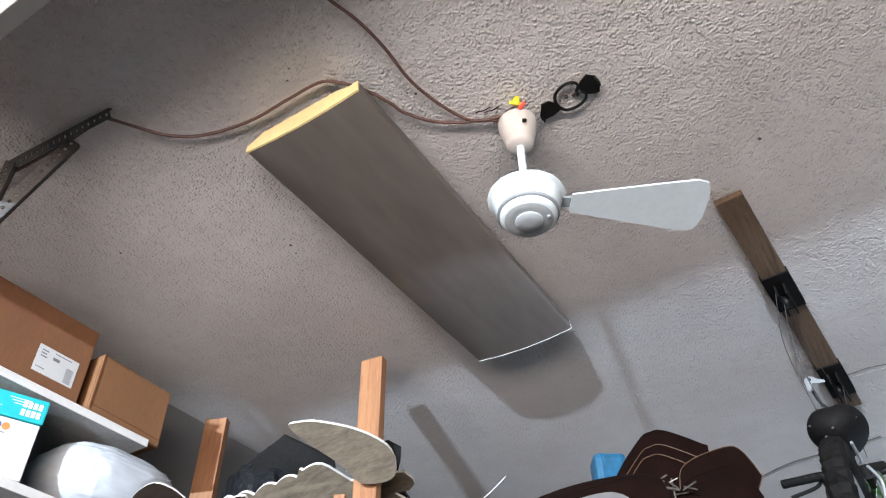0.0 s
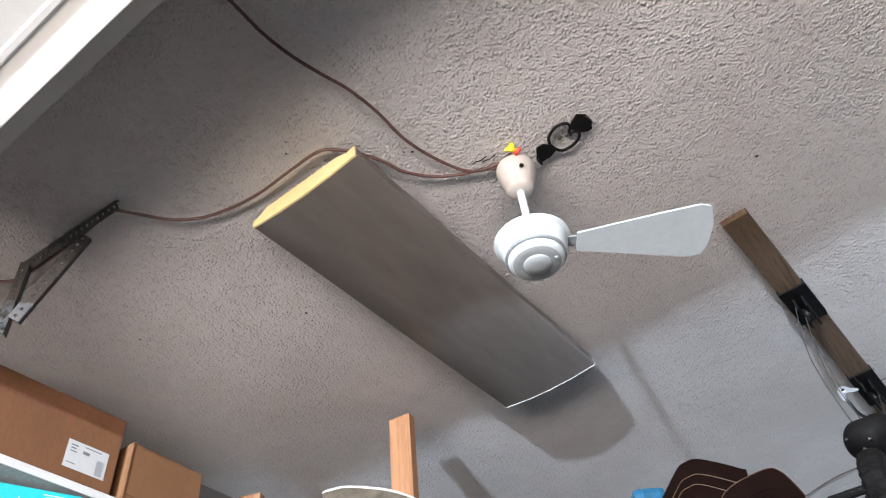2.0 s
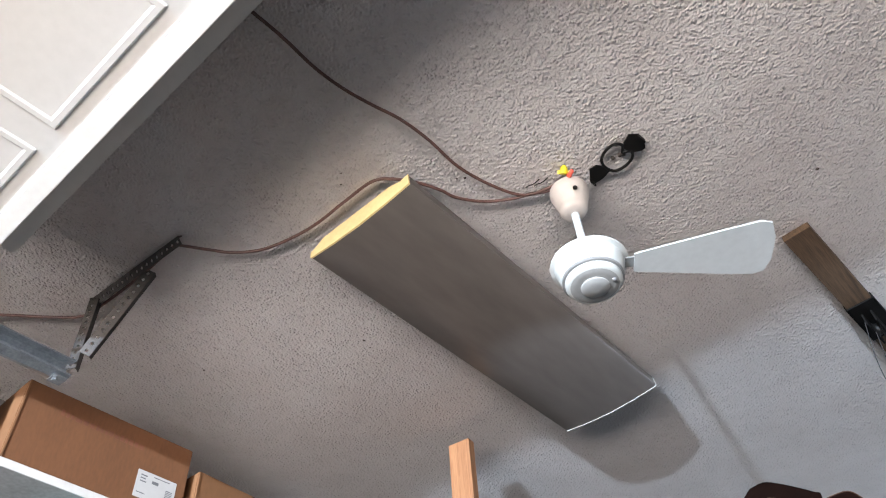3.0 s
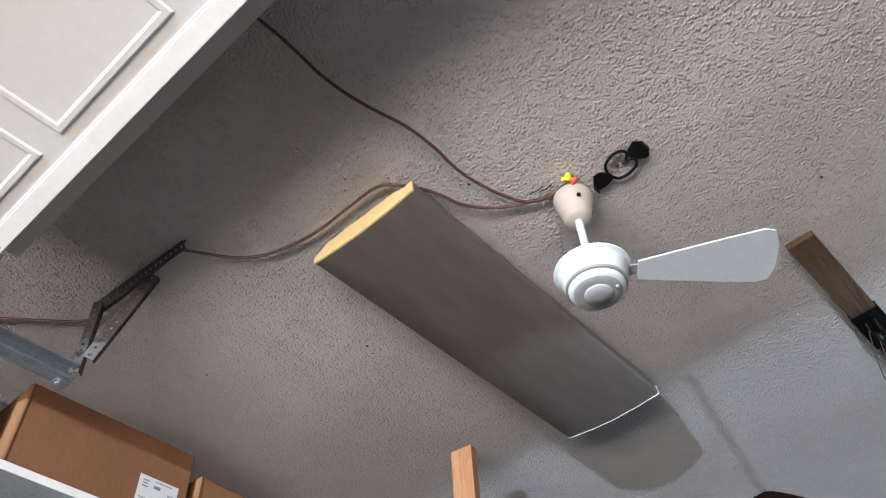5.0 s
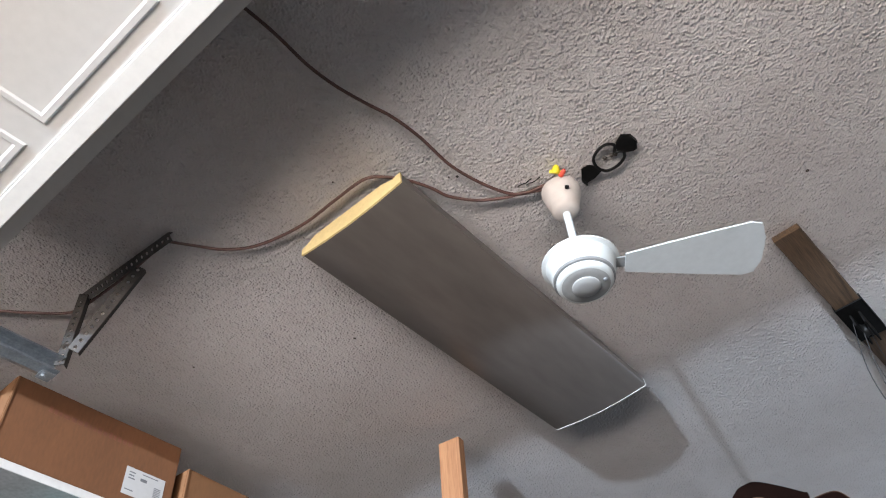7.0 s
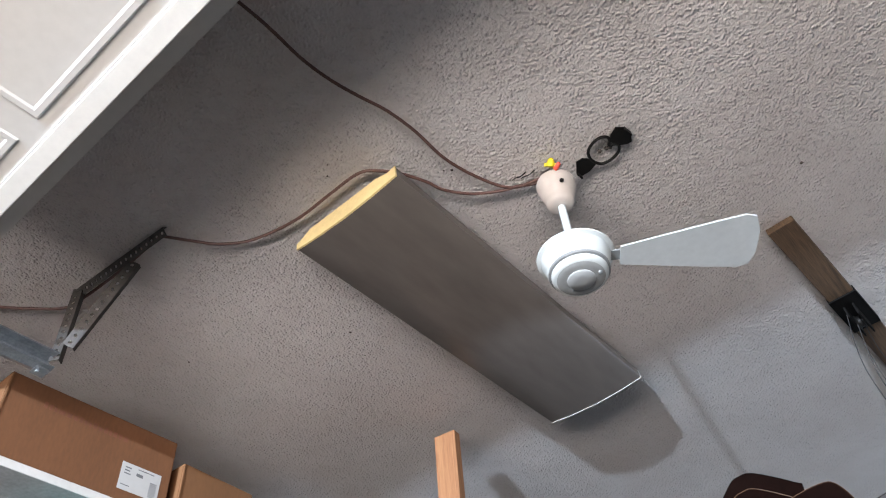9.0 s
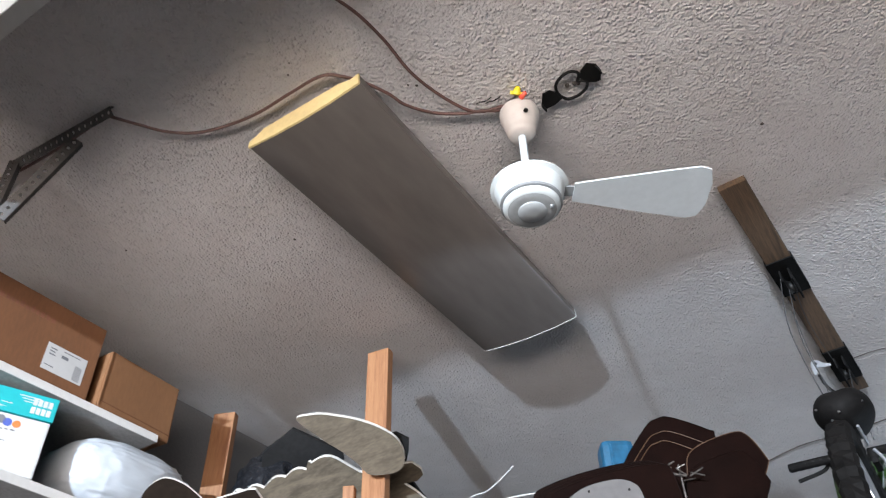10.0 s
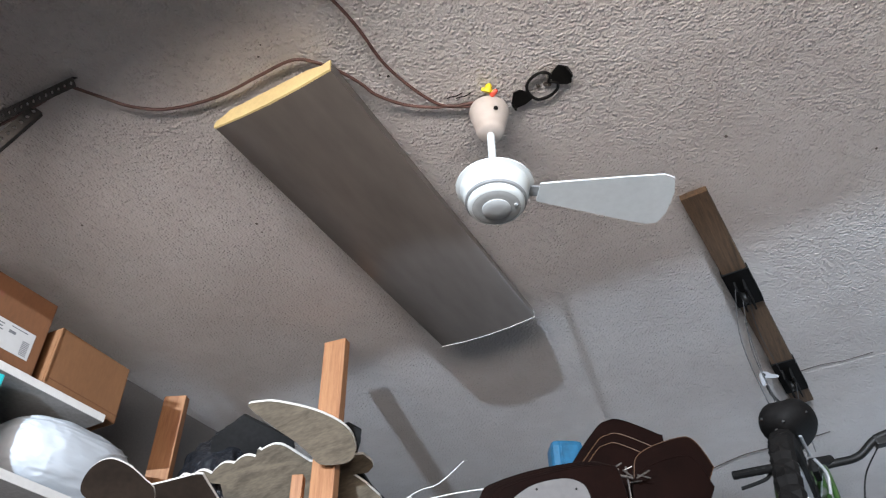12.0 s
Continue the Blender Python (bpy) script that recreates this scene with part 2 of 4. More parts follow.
def lathe(bm, profile, n=48, m=None):
    """Turns (radius, height) pairs about z."""
    rings = []
    for r, z in profile:
        ring = [bm.verts.new((m or Matrix()) @ Vector((r * math.cos(2 * math.pi * k / n), r * math.sin(2 * math.pi * k / n), z))) for k in range(n)]
        rings.append(ring)
    for a, b in zip(rings, rings[1:]):
        for k in range(n):
            bm.faces.new((a[k], a[(k + 1) % n], b[(k + 1) % n], b[k]))
    bm.faces.new(rings[0])
    bm.faces.new(rings[-1])
    return bm


def sheet(bm, outline, thick, m, edge_index=0, bevel=0.0):
    """A flat piece cut to an outline of (u, v), of that thickness, set by the pose m (u along x, v along z, depth along y)."""
    a = [bm.verts.new(m @ Vector((u, -thick / 2, v))) for u, v in outline]
    b = [bm.verts.new(m @ Vector((u, thick / 2, v))) for u, v in outline]
    bm.faces.new(a)
    bm.faces.new(b[::-1])
    n = len(a)
    for k in range(n):
        f = bm.faces.new((a[k], b[k], b[(k + 1) % n], a[(k + 1) % n]))
        f.material_index = edge_index
    if bevel:
        es = [e for e in bm.edges if len(e.link_faces) == 2 and e.calc_face_angle() > 0.9]
        bmesh.ops.bevel(bm, geom=es, offset=bevel, segments=2, affect="EDGES", profile=0.6)
    return bm


def rounded(outline, steps=5):
    return [(p.x, p.y) for p in smooth_line([(u, v, 0) for u, v in outline], steps, closed=True)]


def perforated(bm, length, width, pitch, hole, thick, m):
    """A strip along x with a row of round holes, cell by cell."""
    cells = max(1, round(length / pitch))
    pitch = length / cells
    for c in range(cells):
        cx = (c + 0.5) * pitch
        ring = []
        for k in range(8):
            a = math.pi / 4 * k
            ca, sa = math.cos(a), math.sin(a)
            q = max(abs(ca), abs(sa))
            outer = (cx + ca / q * pitch / 2, sa / q * width / 2)
            inner = (cx + ca * hole, sa * hole)
            ring.append([bm.verts.new(m @ Vector((p[0], p[1], z))) for p in (outer, inner) for z in (0, thick)])
        for k in range(8):
            o0, o1, i0, i1 = ring[k]
            p0, p1, j0, j1 = ring[(k + 1) % 8]
            bm.faces.new((o0, p0, j0, i0))
            bm.faces.new((o1, i1, j1, p1))
            bm.faces.new((i0, j0, j1, i1))
            bm.faces.new((o0, o1, p1, p0))
    bmesh.ops.remove_doubles(bm, verts=bm.verts, dist=0.0002)
    return bm


def along(a, b, up=(0, 0, 1)):
    """A frame at a whose x axis runs to b and whose z axis lies near up."""
    x = (Vector(b) - Vector(a)).normalized()
    y = Vector(up).cross(x).normalized()
    z = x.cross(y)
    m = Matrix((x, y, z)).transposed().to_4x4()
    m.translation = a
    return m


def facing(place, yaw=30.0, lean=0.0, roll=0.0):
    """A frame for upright sheets whose broad side faces a viewer looking along the given yaw."""
    return pose(*place, lean, roll, yaw)


# ---- structure ----
def structure(name, bm, mat, label, category):
    return tagged(part(name, bm, mat), label, category, kind="structure")


T = 0.15
structure("ceiling", boxed(XL - T, XR + T, YF - T, YB + T, CEIL, CEIL + T), M_CEIL, "grey-white garage ceiling with sprayed knockdown texture", "ceiling")
structure("floor", boxed(XL - T, XR + T, YF - T, YB + T, -0.12, 0.0), M_CONC, "bare grey concrete garage floor", "floor")
structure("wall_west", boxed(XL - T, XL, YF - T, YB + T, 0.0, CEIL - 0.002), M_WALL, "plain grey painted garage side wall behind shelves", "wall")
structure("wall_east", boxed(XR, XR + T, YF - T, YB + T, 0.0, CEIL - 0.002), M_WALL, "plain grey painted garage side wall", "wall")
bm = bmesh.new()
box(bm, XL, WX0, YB, YB + T, 0.0, CEIL - 0.002)
box(bm, WX1, XR, YB, YB + T, 0.0, CEIL - 0.002)
box(bm, WX0, WX1, YB, YB + T, 0.0, WZ0)
box(bm, WX0, WX1, YB, YB + T, WZ1, CEIL - 0.002)
structure("wall_north", bm, M_WALL, "plain grey painted garage back wall with an added window", "wall")
bm = bmesh.new()
box(bm, XL, DX0, YF - T, YF, 0.0, CEIL - 0.002)
box(bm, DX1, XR, YF - T, YF, 0.0, CEIL - 0.002)
# lintel, out of view, set low to keep the low drive light off the near ceiling
box(bm, DX0, DX1, YF - T, YF, 2.01, CEIL - 0.002)
structure("wall_south", bm, M_WALL, "grey wall round the open garage doorway", "wall")
structure("ground", boxed(-150, 150, -300, YF - T, -0.14, -0.02), M_ASPH, "pale concrete driveway outside the garage", "ground")

# back window, out of view beyond the hung bike, added for its cool light
glass, _, glazing = nodes_of("clear_glass")
glazing.inputs["Transmission Weight"].default_value = 1.0
glazing.inputs["Roughness"].default_value = 0.02
win = structure("added_window_1", boxed(WX0, WX1, YB + 0.03, YB + 0.034, WZ0, WZ1), glass, "clear unseen window added in the back wall for its light", "window")
win.visible_shadow = False
for x0, x1, z0, z1 in ((WX0, WX0 + 0.05, WZ0, WZ1), (WX1 - 0.05, WX1, WZ0, WZ1), (WX0 + 0.05, WX1 - 0.05, WZ0, WZ0 + 0.05), (WX0 + 0.05, WX1 - 0.05, WZ1 - 0.05, WZ1), ((WX0 + WX1) / 2 - 0.02, (WX0 + WX1) / 2 + 0.02, WZ0 + 0.05, WZ1 - 0.05)):
    part("window_frame", boxed(x0, x1, YB + 0.04, YB + 0.09, z0, z1, bevel=0.003), M_SHELF, win)

# ceiling seams and specks
bm = bmesh.new()
tube(bm, smooth_line([(-0.32, 3.80, CEIL), (-0.1, 3.70, CEIL), (0.12, 3.69, CEIL), (0.30, 3.66, CEIL)]), 0.004, 6)
structure("ceiling_crack", bm, M_DIRT, "short dark crack in the ceiling seam", "crack")
bm = tube(bmesh.new(), smooth_line([(0.27, 3.022, CEIL), (0.36, 3.012, CEIL), (0.45, 3.026, CEIL), (0.56, 3.018, CEIL)]), 0.0022, 6)
structure("ceiling_crack", bm, M_DIRT, "faint hairline crack in the ceiling paint", "crack")
bm = bmesh.new()
box(bm, 0.30, XR, 3.05, 3.10, CEIL - 0.0007, CEIL + 0.01)
structure("ceiling_seam", bm, M_CEIL, "slightly raised taped ceiling seam", "seam")
rng = random.Random(4)
for x, y, r in ((0.33, 1.565, 0.009), (-1.068, 1.18, 0.008), (-1.05, 1.16, 0.004), (-1.08, 1.22, 0.005), (0.70, 1.834, 0.007), (-1.552, 0.905, 0.006),
                (-0.648, 0.686, 0.005), (-0.62, 0.66, 0.004), (-0.392, 0.904, 0.007), (-0.41, 0.89, 0.005), (-1.12, 1.30, 0.004)):
    bm = bmesh.new()
    bmesh.ops.create_icosphere(bm, subdivisions=2, radius=r * 0.6)
    for v in bm.verts:
        v.co = Vector((v.co.x * rng.uniform(0.7, 1.2), v.co.y * rng.uniform(0.7, 1.2), v.co.z * 0.5)) + Vector((x, y, CEIL))
    tagged(part("paint_blister", bm, M_DIRT, smooth=True), "small dark blister where ceiling texture flaked", "blister", "ceiling blisters", "structure")


# ---- raised garage door ----
def garage_door():
    door = thing("garage_door", (0, DOOR_Y, DOOR_Z), "white raised-panel garage door standing open under the ceiling", "garage door")
    depth, gap, thick = 0.535, 0.004, 0.045
    for s in range(5):
        y1 = DOOR_Y - s * (depth + gap)
        y0 = y1 - depth
        bm = boxed(DX0, DX1, y0, y1, DOOR_Z, DOOR_Z + thick, bevel=0.004)
        sec = local(part("section", bm, M_DOOR, door), door.location)
        if s == 0:
            # strip coloured whiter than the door to carry the glare along its edge
            bm = boxed(DX0, DX1, y1 - 0.046, y1 - 0.002, DOOR_Z - 0.006, DOOR_Z, bevel=0.002)
            local(part("edge_strip", bm, M_RIM, door, "white edge strip, paler for the strong light on it"), door.location)
        x = -0.817 - 0.476
        while x < DX1 - 0.3:
            bm = bmesh.new()
            # a bead frame round each panel, with sloped sides, and a shallow raised field
            x0, x1, p0, p1 = max(x, DX0 + 0.05), min(x + 0.404, DX1 - 0.05), y0 + 0.080, y1 - 0.080
            loops = []
            for inset, drop in ((0.0, -0.001), (0.005, 0.004), (0.017, 0.004), (0.023, -0.001)):
                loops.append([bm.verts.new((px, py, DOOR_Z - drop)) for px, py in
                              ((x0 + inset, p0 + inset), (x1 - inset, p0 + inset), (x1 - inset, p1 - inset), (x0 + inset, p1 - inset))])
            for a, b in zip(loops, loops[1:]):
                for k in range(4):
                    bm.faces.new((a[k], a[(k + 1) % 4], b[(k + 1) % 4], b[k]))
            local(part("panel_moulding", bm, M_DOOR, sec), door.location)
            x += 0.476
    # steel stiffener along the inner edge, its flange standing out over the ceiling side
    bm = boxed(DX0 + 0.01, DX1 - 0.01, DOOR_Y - 0.03, DOOR_Y + 0.044, DOOR_Z + thick, DOOR_Z + thick + 0.003)
    box(bm, DX0 + 0.01, DX1 - 0.01, DOOR_Y + 0.041, DOOR_Y + 0.044, DOOR_Z + thick + 0.003, DOOR_Z + thick + 0.02)
    local(part("stiffener", bm, M_DOOR, door, "folded steel stiffener"), door.location)
    bm = boxed(DX0, DX1, DOOR_Y - 0.050, DOOR_Y - 0.047, DOOR_Z - 0.003, DOOR_Z + 0.001)
    local(part("crease", bm, M_DOOR, door, "pressed crease beside the edge strip"), door.location)
    bm = bmesh.new()
    box(bm, DX0 - 0.01, DX0 + 0.07, DOOR_Y - 0.10, DOOR_Y - 0.01, DOOR_Z - 0.006, DOOR_Z - 0.001, bevel=0.001)
    box(bm, DX0 + 0.005, DX0 + 0.05, DOOR_Y - 0.055, DOOR_Y + 0.005, DOOR_Z - 0.03, DOOR_Z - 0.006, bevel=0.002)
    local(part("roller_bracket", bm, M_GALV, door, "galvanised roller bracket"), door.location)
    bm = bmesh.new()
    tube(bm, [(DX0 - 0.19, DOOR_Y - 0.03, DOOR_Z - 0.018), (DX0 + 0.05, DOOR_Y - 0.03, DOOR_Z - 0.018)], 0.006, 10)
    lathe(bm, [(0.010, -0.008), (0.022, -0.008), (0.022, 0.008), (0.010, 0.008)], 20, Matrix.Translation((DX0 - 0.19, DOOR_Y - 0.03, DOOR_Z - 0.018)) @ pose(0, 0, 0, 0, 90, 0))
    local(part("roller", bm, M_BLACK, door, "small dark roller on its spindle"), door.location)
    return door


garage_door()

# track with its hanger
TX, TY, TZ = -1.465, 0.462, 2.30
track = thing("door_track", (TX, TY, TZ), "galvanised steel garage door track hung from the ceiling", "door track")
prof = [(-0.028, 0.022), (-0.028, 0.026), (0.006, 0.030), (0.026, 0.022), (0.032, 0.0), (0.026, -0.022), (0.006, -0.030), (-0.028, -0.026), (-0.028, -0.022),
        (0.004, -0.026), (0.022, -0.019), (0.028, 0.0), (0.022, 0.019), (0.004, 0.026)]
bm = bmesh.new()
a = [bm.verts.new((TX - x, TY, TZ + z)) for x, z in prof]
b = [bm.verts.new((TX - x, YF + 0.02, TZ + z)) for x, z in prof]
for k in range(len(prof)):
    bm.faces.new((a[k], a[(k + 1) % len(prof)], b[(k + 1) % len(prof)], b[k]))
bm.faces.new(a)
local(part("rail", bm, M_GALV, track), track.location)
bm = bmesh.new()
box(bm, TX - 0.022, TX + 0.020, TY - 0.04, TY - 0.004, TZ - 0.035, TZ - 0.031, bevel=0.001)
lathe(bm, [(0.008, -0.006), (0.008, 0.0)], 6, Matrix.Translation((TX, TY - 0.028, TZ - 0.036)))
local(part("end_clip", bm, M_GALV, track, "bright zinc end clip"), track.location)


def angle_iron(name, parent, a, b, w, normal, label, flange=0.018):
    """Slotted angle: a perforated face whose outside looks along normal, and a plain flange behind one edge."""
    bm = bmesh.new()
    m = along(a, b, normal)
    n = (Vector(b) - Vector(a)).length
    perforated(bm, n, w, 0.0225, 0.0050, 0.002, m)
    box(bm, 0, n, w / 2 - 0.001, w / 2 + 0.001, -flange, 0.002, m)
    return local(part(name, bm, M_RUST, parent, label), parent.location)


angle_iron("ceiling_angle", track, (-1.50, 0.468, CEIL - 0.020), (-1.10, 0.498, CEIL - 0.020), 0.026, (0, -0.7, -0.7), "dark slotted angle screwed to the ceiling")
angle_iron("hanger", track, (-1.478, 0.462, CEIL - 0.012), (-1.462, 0.462, TZ + 0.012), 0.027, (0.6, -0.8, 0), "dull slotted steel hanger")
angle_iron("brace", track, (-1.258, 0.508, CEIL - 0.022), (-1.390, 0.458, 2.318), 0.032, (0.6, -0.6, -0.4), "dull slotted diagonal brace")


# ---- ceiling light ----
def light_fixture():
    x0, x1, y0, y1, z = -0.8580, -0.4770, 0.772, 2.008, 2.53
    cx, w = (x0 + x1) / 2, (x1 - x0) / 2
    fix = thing("ceiling_light", (cx, (y0 + y1) / 2, CEIL), "long unlit ceiling light with smoky grey cover and yellowed end", "ceiling light")
    prof = [(-w + 0.032, 0.046), (-w + 0.028, 0.042), (-w, 0.004), (-w + 0.006, -0.001), (-w * 0.5, -0.010), (0, -0.014), (w * 0.5, -0.010), (w - 0.006, -0.001), (w, 0.004), (w - 0.003, 0.036), (w - 0.010, 0.046)]
    bm = bmesh.new()
    rows = []
    for y in (y0 + 0.004, y1):
        rows.append([[bm.verts.new((cx + u, y, z + v + e * 0.0025)) for u, v in prof] for e in (0, 1)])
    for e in (0, 1):
        for k in range(len(prof) - 1):
            bm.faces.new((rows[0][e][k], rows[0][e][k + 1], rows[1][e][k + 1], rows[1][e][k]))
    local(part("cover", bm, M_LENS, fix, "smoky grey bowed plastic cover", smooth=True), fix.location)
    bm = bmesh.new()
    for k in range(len(prof) - 1):
        (u0, v0), (u1, v1) = prof[k], prof[k + 1]
        q = [bm.verts.new((cx + u * s, y, z + v + d)) for y in (y1, y1 + 0.003) for u, v, s, d in ((u0, v0, 1.004, -0.001), (u1, v1, 1.004, -0.001), (u1, v1, 0.986, 0.003), (u0, v0, 0.986, 0.003))]
        for f in ((0, 1, 2, 3), (7, 6, 5, 4), (0, 4, 5, 1), (3, 2, 6, 7)):
            bm.faces.new([q[i] for i in f])
    local(part("cover_edge", bm, M_RIM, fix, "thin white cut edge of the cover"), fix.location)
    cap = [(-w, 0.0), (-w, 0.022), (-w + 0.022, 0.030), (-w + 0.05, 0.046), (w - 0.07, 0.046), (w - 0.03, 0.034), (w - 0.002, 0.040), (w, 0.0), (w * 0.5, -0.010), (0, -0.014), (-w * 0.5, -0.010)]
    bm = sheet(bmesh.new(), cap, 0.006, pose(cx, y0, z), bevel=0.0012)
    local(part("end_cap", bm, M_CAP, fix, "yellowed plastic end cap"), fix.location)
    bm = boxed(cx - 0.09, cx + 0.09, y0 + 0.06, y1 - 0.06, z + 0.040, CEIL, bevel=0.004)
    local(part("spine", bm, M_CANOPY, fix, "white metal mounting spine"), fix.location)
    bm = boxed(cx - w + 0.034, cx + w - 0.034, y0 + 0.008, y1 - 0.004, z + 0.047, z + 0.051)
    local(part("pan", bm, M_CANOPY, fix, "white metal pan over the cover"), fix.location)
    for y in (y0 + 0.35, y1 - 0.35):
        bm = boxed(cx - w + 0.036, cx + w - 0.036, y - 0.01, y + 0.01, z + 0.040, z + 0.050, bevel=0.002)
        local(part("cross_bracket", bm, M_CANOPY, fix), fix.location)
    return fix


light_fixture()


# ---- ceiling fan ----
def ceiling_fan():
    fx, fy = -0.208, 1.124
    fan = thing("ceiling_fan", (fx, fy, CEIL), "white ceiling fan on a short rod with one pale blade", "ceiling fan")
    at = Matrix.Translation((fx, fy, 0))

    def add(name, profile, mat, label="", n=48):
        return local(part(name, lathe(bmesh.new(), profile, n, at), mat, fan, label, smooth=True), fan.location)

    add("canopy", [(0.046, 2.580), (0.0525, 2.577), (0.054, 2.570), (0.0525, 2.556), (0.0415, 2.512), (0.0395, 2.508), (0.0385, 2.496), (0.0355, 2.487), (0.028, 2.481), (0.016, 2.479)], M_CANOPY, "aged off-white canopy cup")
    add("hook", [(0.008, CEIL), (0.008, 2.575)], M_GREY, n=12)
    add("rod", [(0.0105, 2.49), (0.0105, 2.305)], M_WHITE, n=20)
    add("collar", [(0.018, 2.322), (0.020, 2.316), (0.020, 2.304), (0.028, 2.298)], M_WHITE, n=32)
    add("motor_housing", [(0.026, 2.2982), (0.074, 2.2961), (0.092, 2.2925), (0.0970, 2.2890), (0.0968, 2.2847), (0.0915, 2.2826), (0.0870, 2.2798), (0.0830, 2.2641), (0.0790, 2.2485), (0.0765, 2.2414), (0.072, 2.2386)], M_WHITE, "white bowl-shaped motor housing")
    add("seam_ring", [(0.071, 2.2397), (0.0755, 2.2386), (0.0755, 2.2315), (0.071, 2.2301), (0.062, 2.2301)], M_GREY, "grey seam ring")
    add("lower_cap", [(0.064, 2.2336), (0.0700, 2.2301), (0.0695, 2.2230), (0.0660, 2.2180), (0.0600, 2.2148)], M_WHITE, "white rounded lower cap")
    # underside of the white cap, its shade put into a greyer colour
    add("base_ring", [(0.0603, 2.2152), (0.054, 2.2130), (0.046, 2.2120), (0.034, 2.2116)], M_BASE, "satin white base ring greyed for the shade below")
    add("hub_disc", [(0.0345, 2.2127), (0.0345, 2.2088), (0.032, 2.2066), (0.010, 2.2061)], M_DISC, "flat pale centre disc")
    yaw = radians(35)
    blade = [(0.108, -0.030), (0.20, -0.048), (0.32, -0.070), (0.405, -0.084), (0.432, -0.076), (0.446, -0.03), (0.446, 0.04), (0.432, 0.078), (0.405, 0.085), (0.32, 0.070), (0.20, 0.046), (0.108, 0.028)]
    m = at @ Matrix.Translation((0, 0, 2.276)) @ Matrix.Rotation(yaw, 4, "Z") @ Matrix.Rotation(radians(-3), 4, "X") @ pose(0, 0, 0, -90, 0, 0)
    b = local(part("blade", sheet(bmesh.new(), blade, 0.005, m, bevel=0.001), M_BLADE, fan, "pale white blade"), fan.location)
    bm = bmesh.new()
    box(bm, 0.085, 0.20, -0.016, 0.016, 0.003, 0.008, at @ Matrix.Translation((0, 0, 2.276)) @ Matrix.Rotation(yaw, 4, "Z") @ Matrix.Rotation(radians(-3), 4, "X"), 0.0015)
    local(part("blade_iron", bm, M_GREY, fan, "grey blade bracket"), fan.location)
    bm = lathe(bmesh.new(), [(0.006, -0.003), (0.006, 0.003), (0.003, 0.005)], 12, Matrix.Translation((fx + 0.036, fy - 0.036, 2.530)) @ pose(0, 0, 0, 80, 0, 40))
    local(part("screw", bm, M_BLACK, fan), fan.location)
    bm = lathe(bmesh.new(), [(0.005, -0.004), (0.005, 0.002), (0.002, 0.004)], 12, Matrix.Translation((fx + 0.048, fy + 0.010, 2.2125)) @ pose(0, 0, 0, 130, 0, 40))
    local(part("screw", bm, M_SILVER, fan), fan.location)
    return fan


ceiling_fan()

# wire connectors over the canopy
bm = lathe(bmesh.new(), [(0.012, 0.0), (0.013, 0.006), (0.008, 0.020), (0.004, 0.024)], 10, Matrix.Translation((-0.184, 1.066, CEIL - 0.022)) @ pose(0, 0, 0, 40, 20, 30))
box(bm, -0.017, 0.017, -0.003, 0.003, 0.0, 0.010, Matrix.Translation((-0.184, 1.066, CEIL - 0.022)) @ pose(0, 0, 0, 40, 20, 30), 0.001)
tagged(part("wire_nut", bm, M_YELLOW, smooth=True), "yellow winged wire connector above the fan canopy", "wire connector")
bm = lathe(bmesh.new(), [(0.007, 0.0), (0.008, 0.005), (0.006, 0.020), (0.003, 0.023)], 10, Matrix.Translation((-0.178, 1.078, CEIL - 0.026)) @ pose(0, 0, 0, 85, 0, 70))
tagged(part("wire_nut", bm, M_RED, smooth=True), "small red wire connector beside the fan canopy", "wire connector")

# old mounting bracket: a ring between two flared ears
old = thing("mounting_bracket", (-0.050, 1.132, CEIL), "old black steel fan bracket still screwed to ceiling", "bracket")
axis = math.atan2(-0.024, 0.123)
mb = Matrix.Translation((-0.050, 1.132, CEIL)) @ Matrix.Rotation(axis, 4, "Z")
# the ring is pinched on one side and broken by a short tongue
loop = [(-0.042, 0.006), (-0.034, 0.026), (-0.008, 0.036), (0.022, 0.032), (0.036, 0.016), (0.030, 0.004), (0.020, -0.004), (0.030, -0.012), (0.036, -0.026), (0.022, -0.042), (-0.004, -0.044), (-0.028, -0.034), (-0.040, -0.014)]
bm = tube(bmesh.new(), smooth_line([mb @ Vector((u, v, -0.012)) for u, v in loop + loop[:1]], 4), 0.0042, 8, False)
local(part("ring", bm, M_BLACK, old, smooth=True), old.location)
for ear in ([(-0.040, -0.010), (-0.052, -0.032), (-0.072, -0.036), (-0.094, -0.012), (-0.096, 0.010), (-0.070, 0.016), (-0.040, 0.012)],
            [(0.030, -0.010), (0.044, -0.024), (0.070, -0.032), (0.084, -0.014), (0.082, 0.014), (0.066, 0.036), (0.054, 0.034), (0.036, 0.018)]):
    bm = sheet(bmesh.new(), ear, 0.004, mb @ Matrix.Translation((0, 0, -0.012)) @ pose(0, 0, 0, -90, 0, 0), bevel=0.001)
    flange = sorted(ear, key=lambda p: -abs(p[0]))[:2]
    (u0, v0), (u1, v1) = flange
    n = math.hypot(u1 - u0, v1 - v0)
    box(bm, 0, n, -0.002, 0.002, -0.016, 0.0, mb @ Matrix.Translation((u0, v0, -0.010)) @ Matrix.Rotation(math.atan2(v1 - v0, u1 - u0), 4, "Z"), 0.001)
    local(part("ear", bm, M_BLACK, old, "flared ear with a folded edge"), old.location)
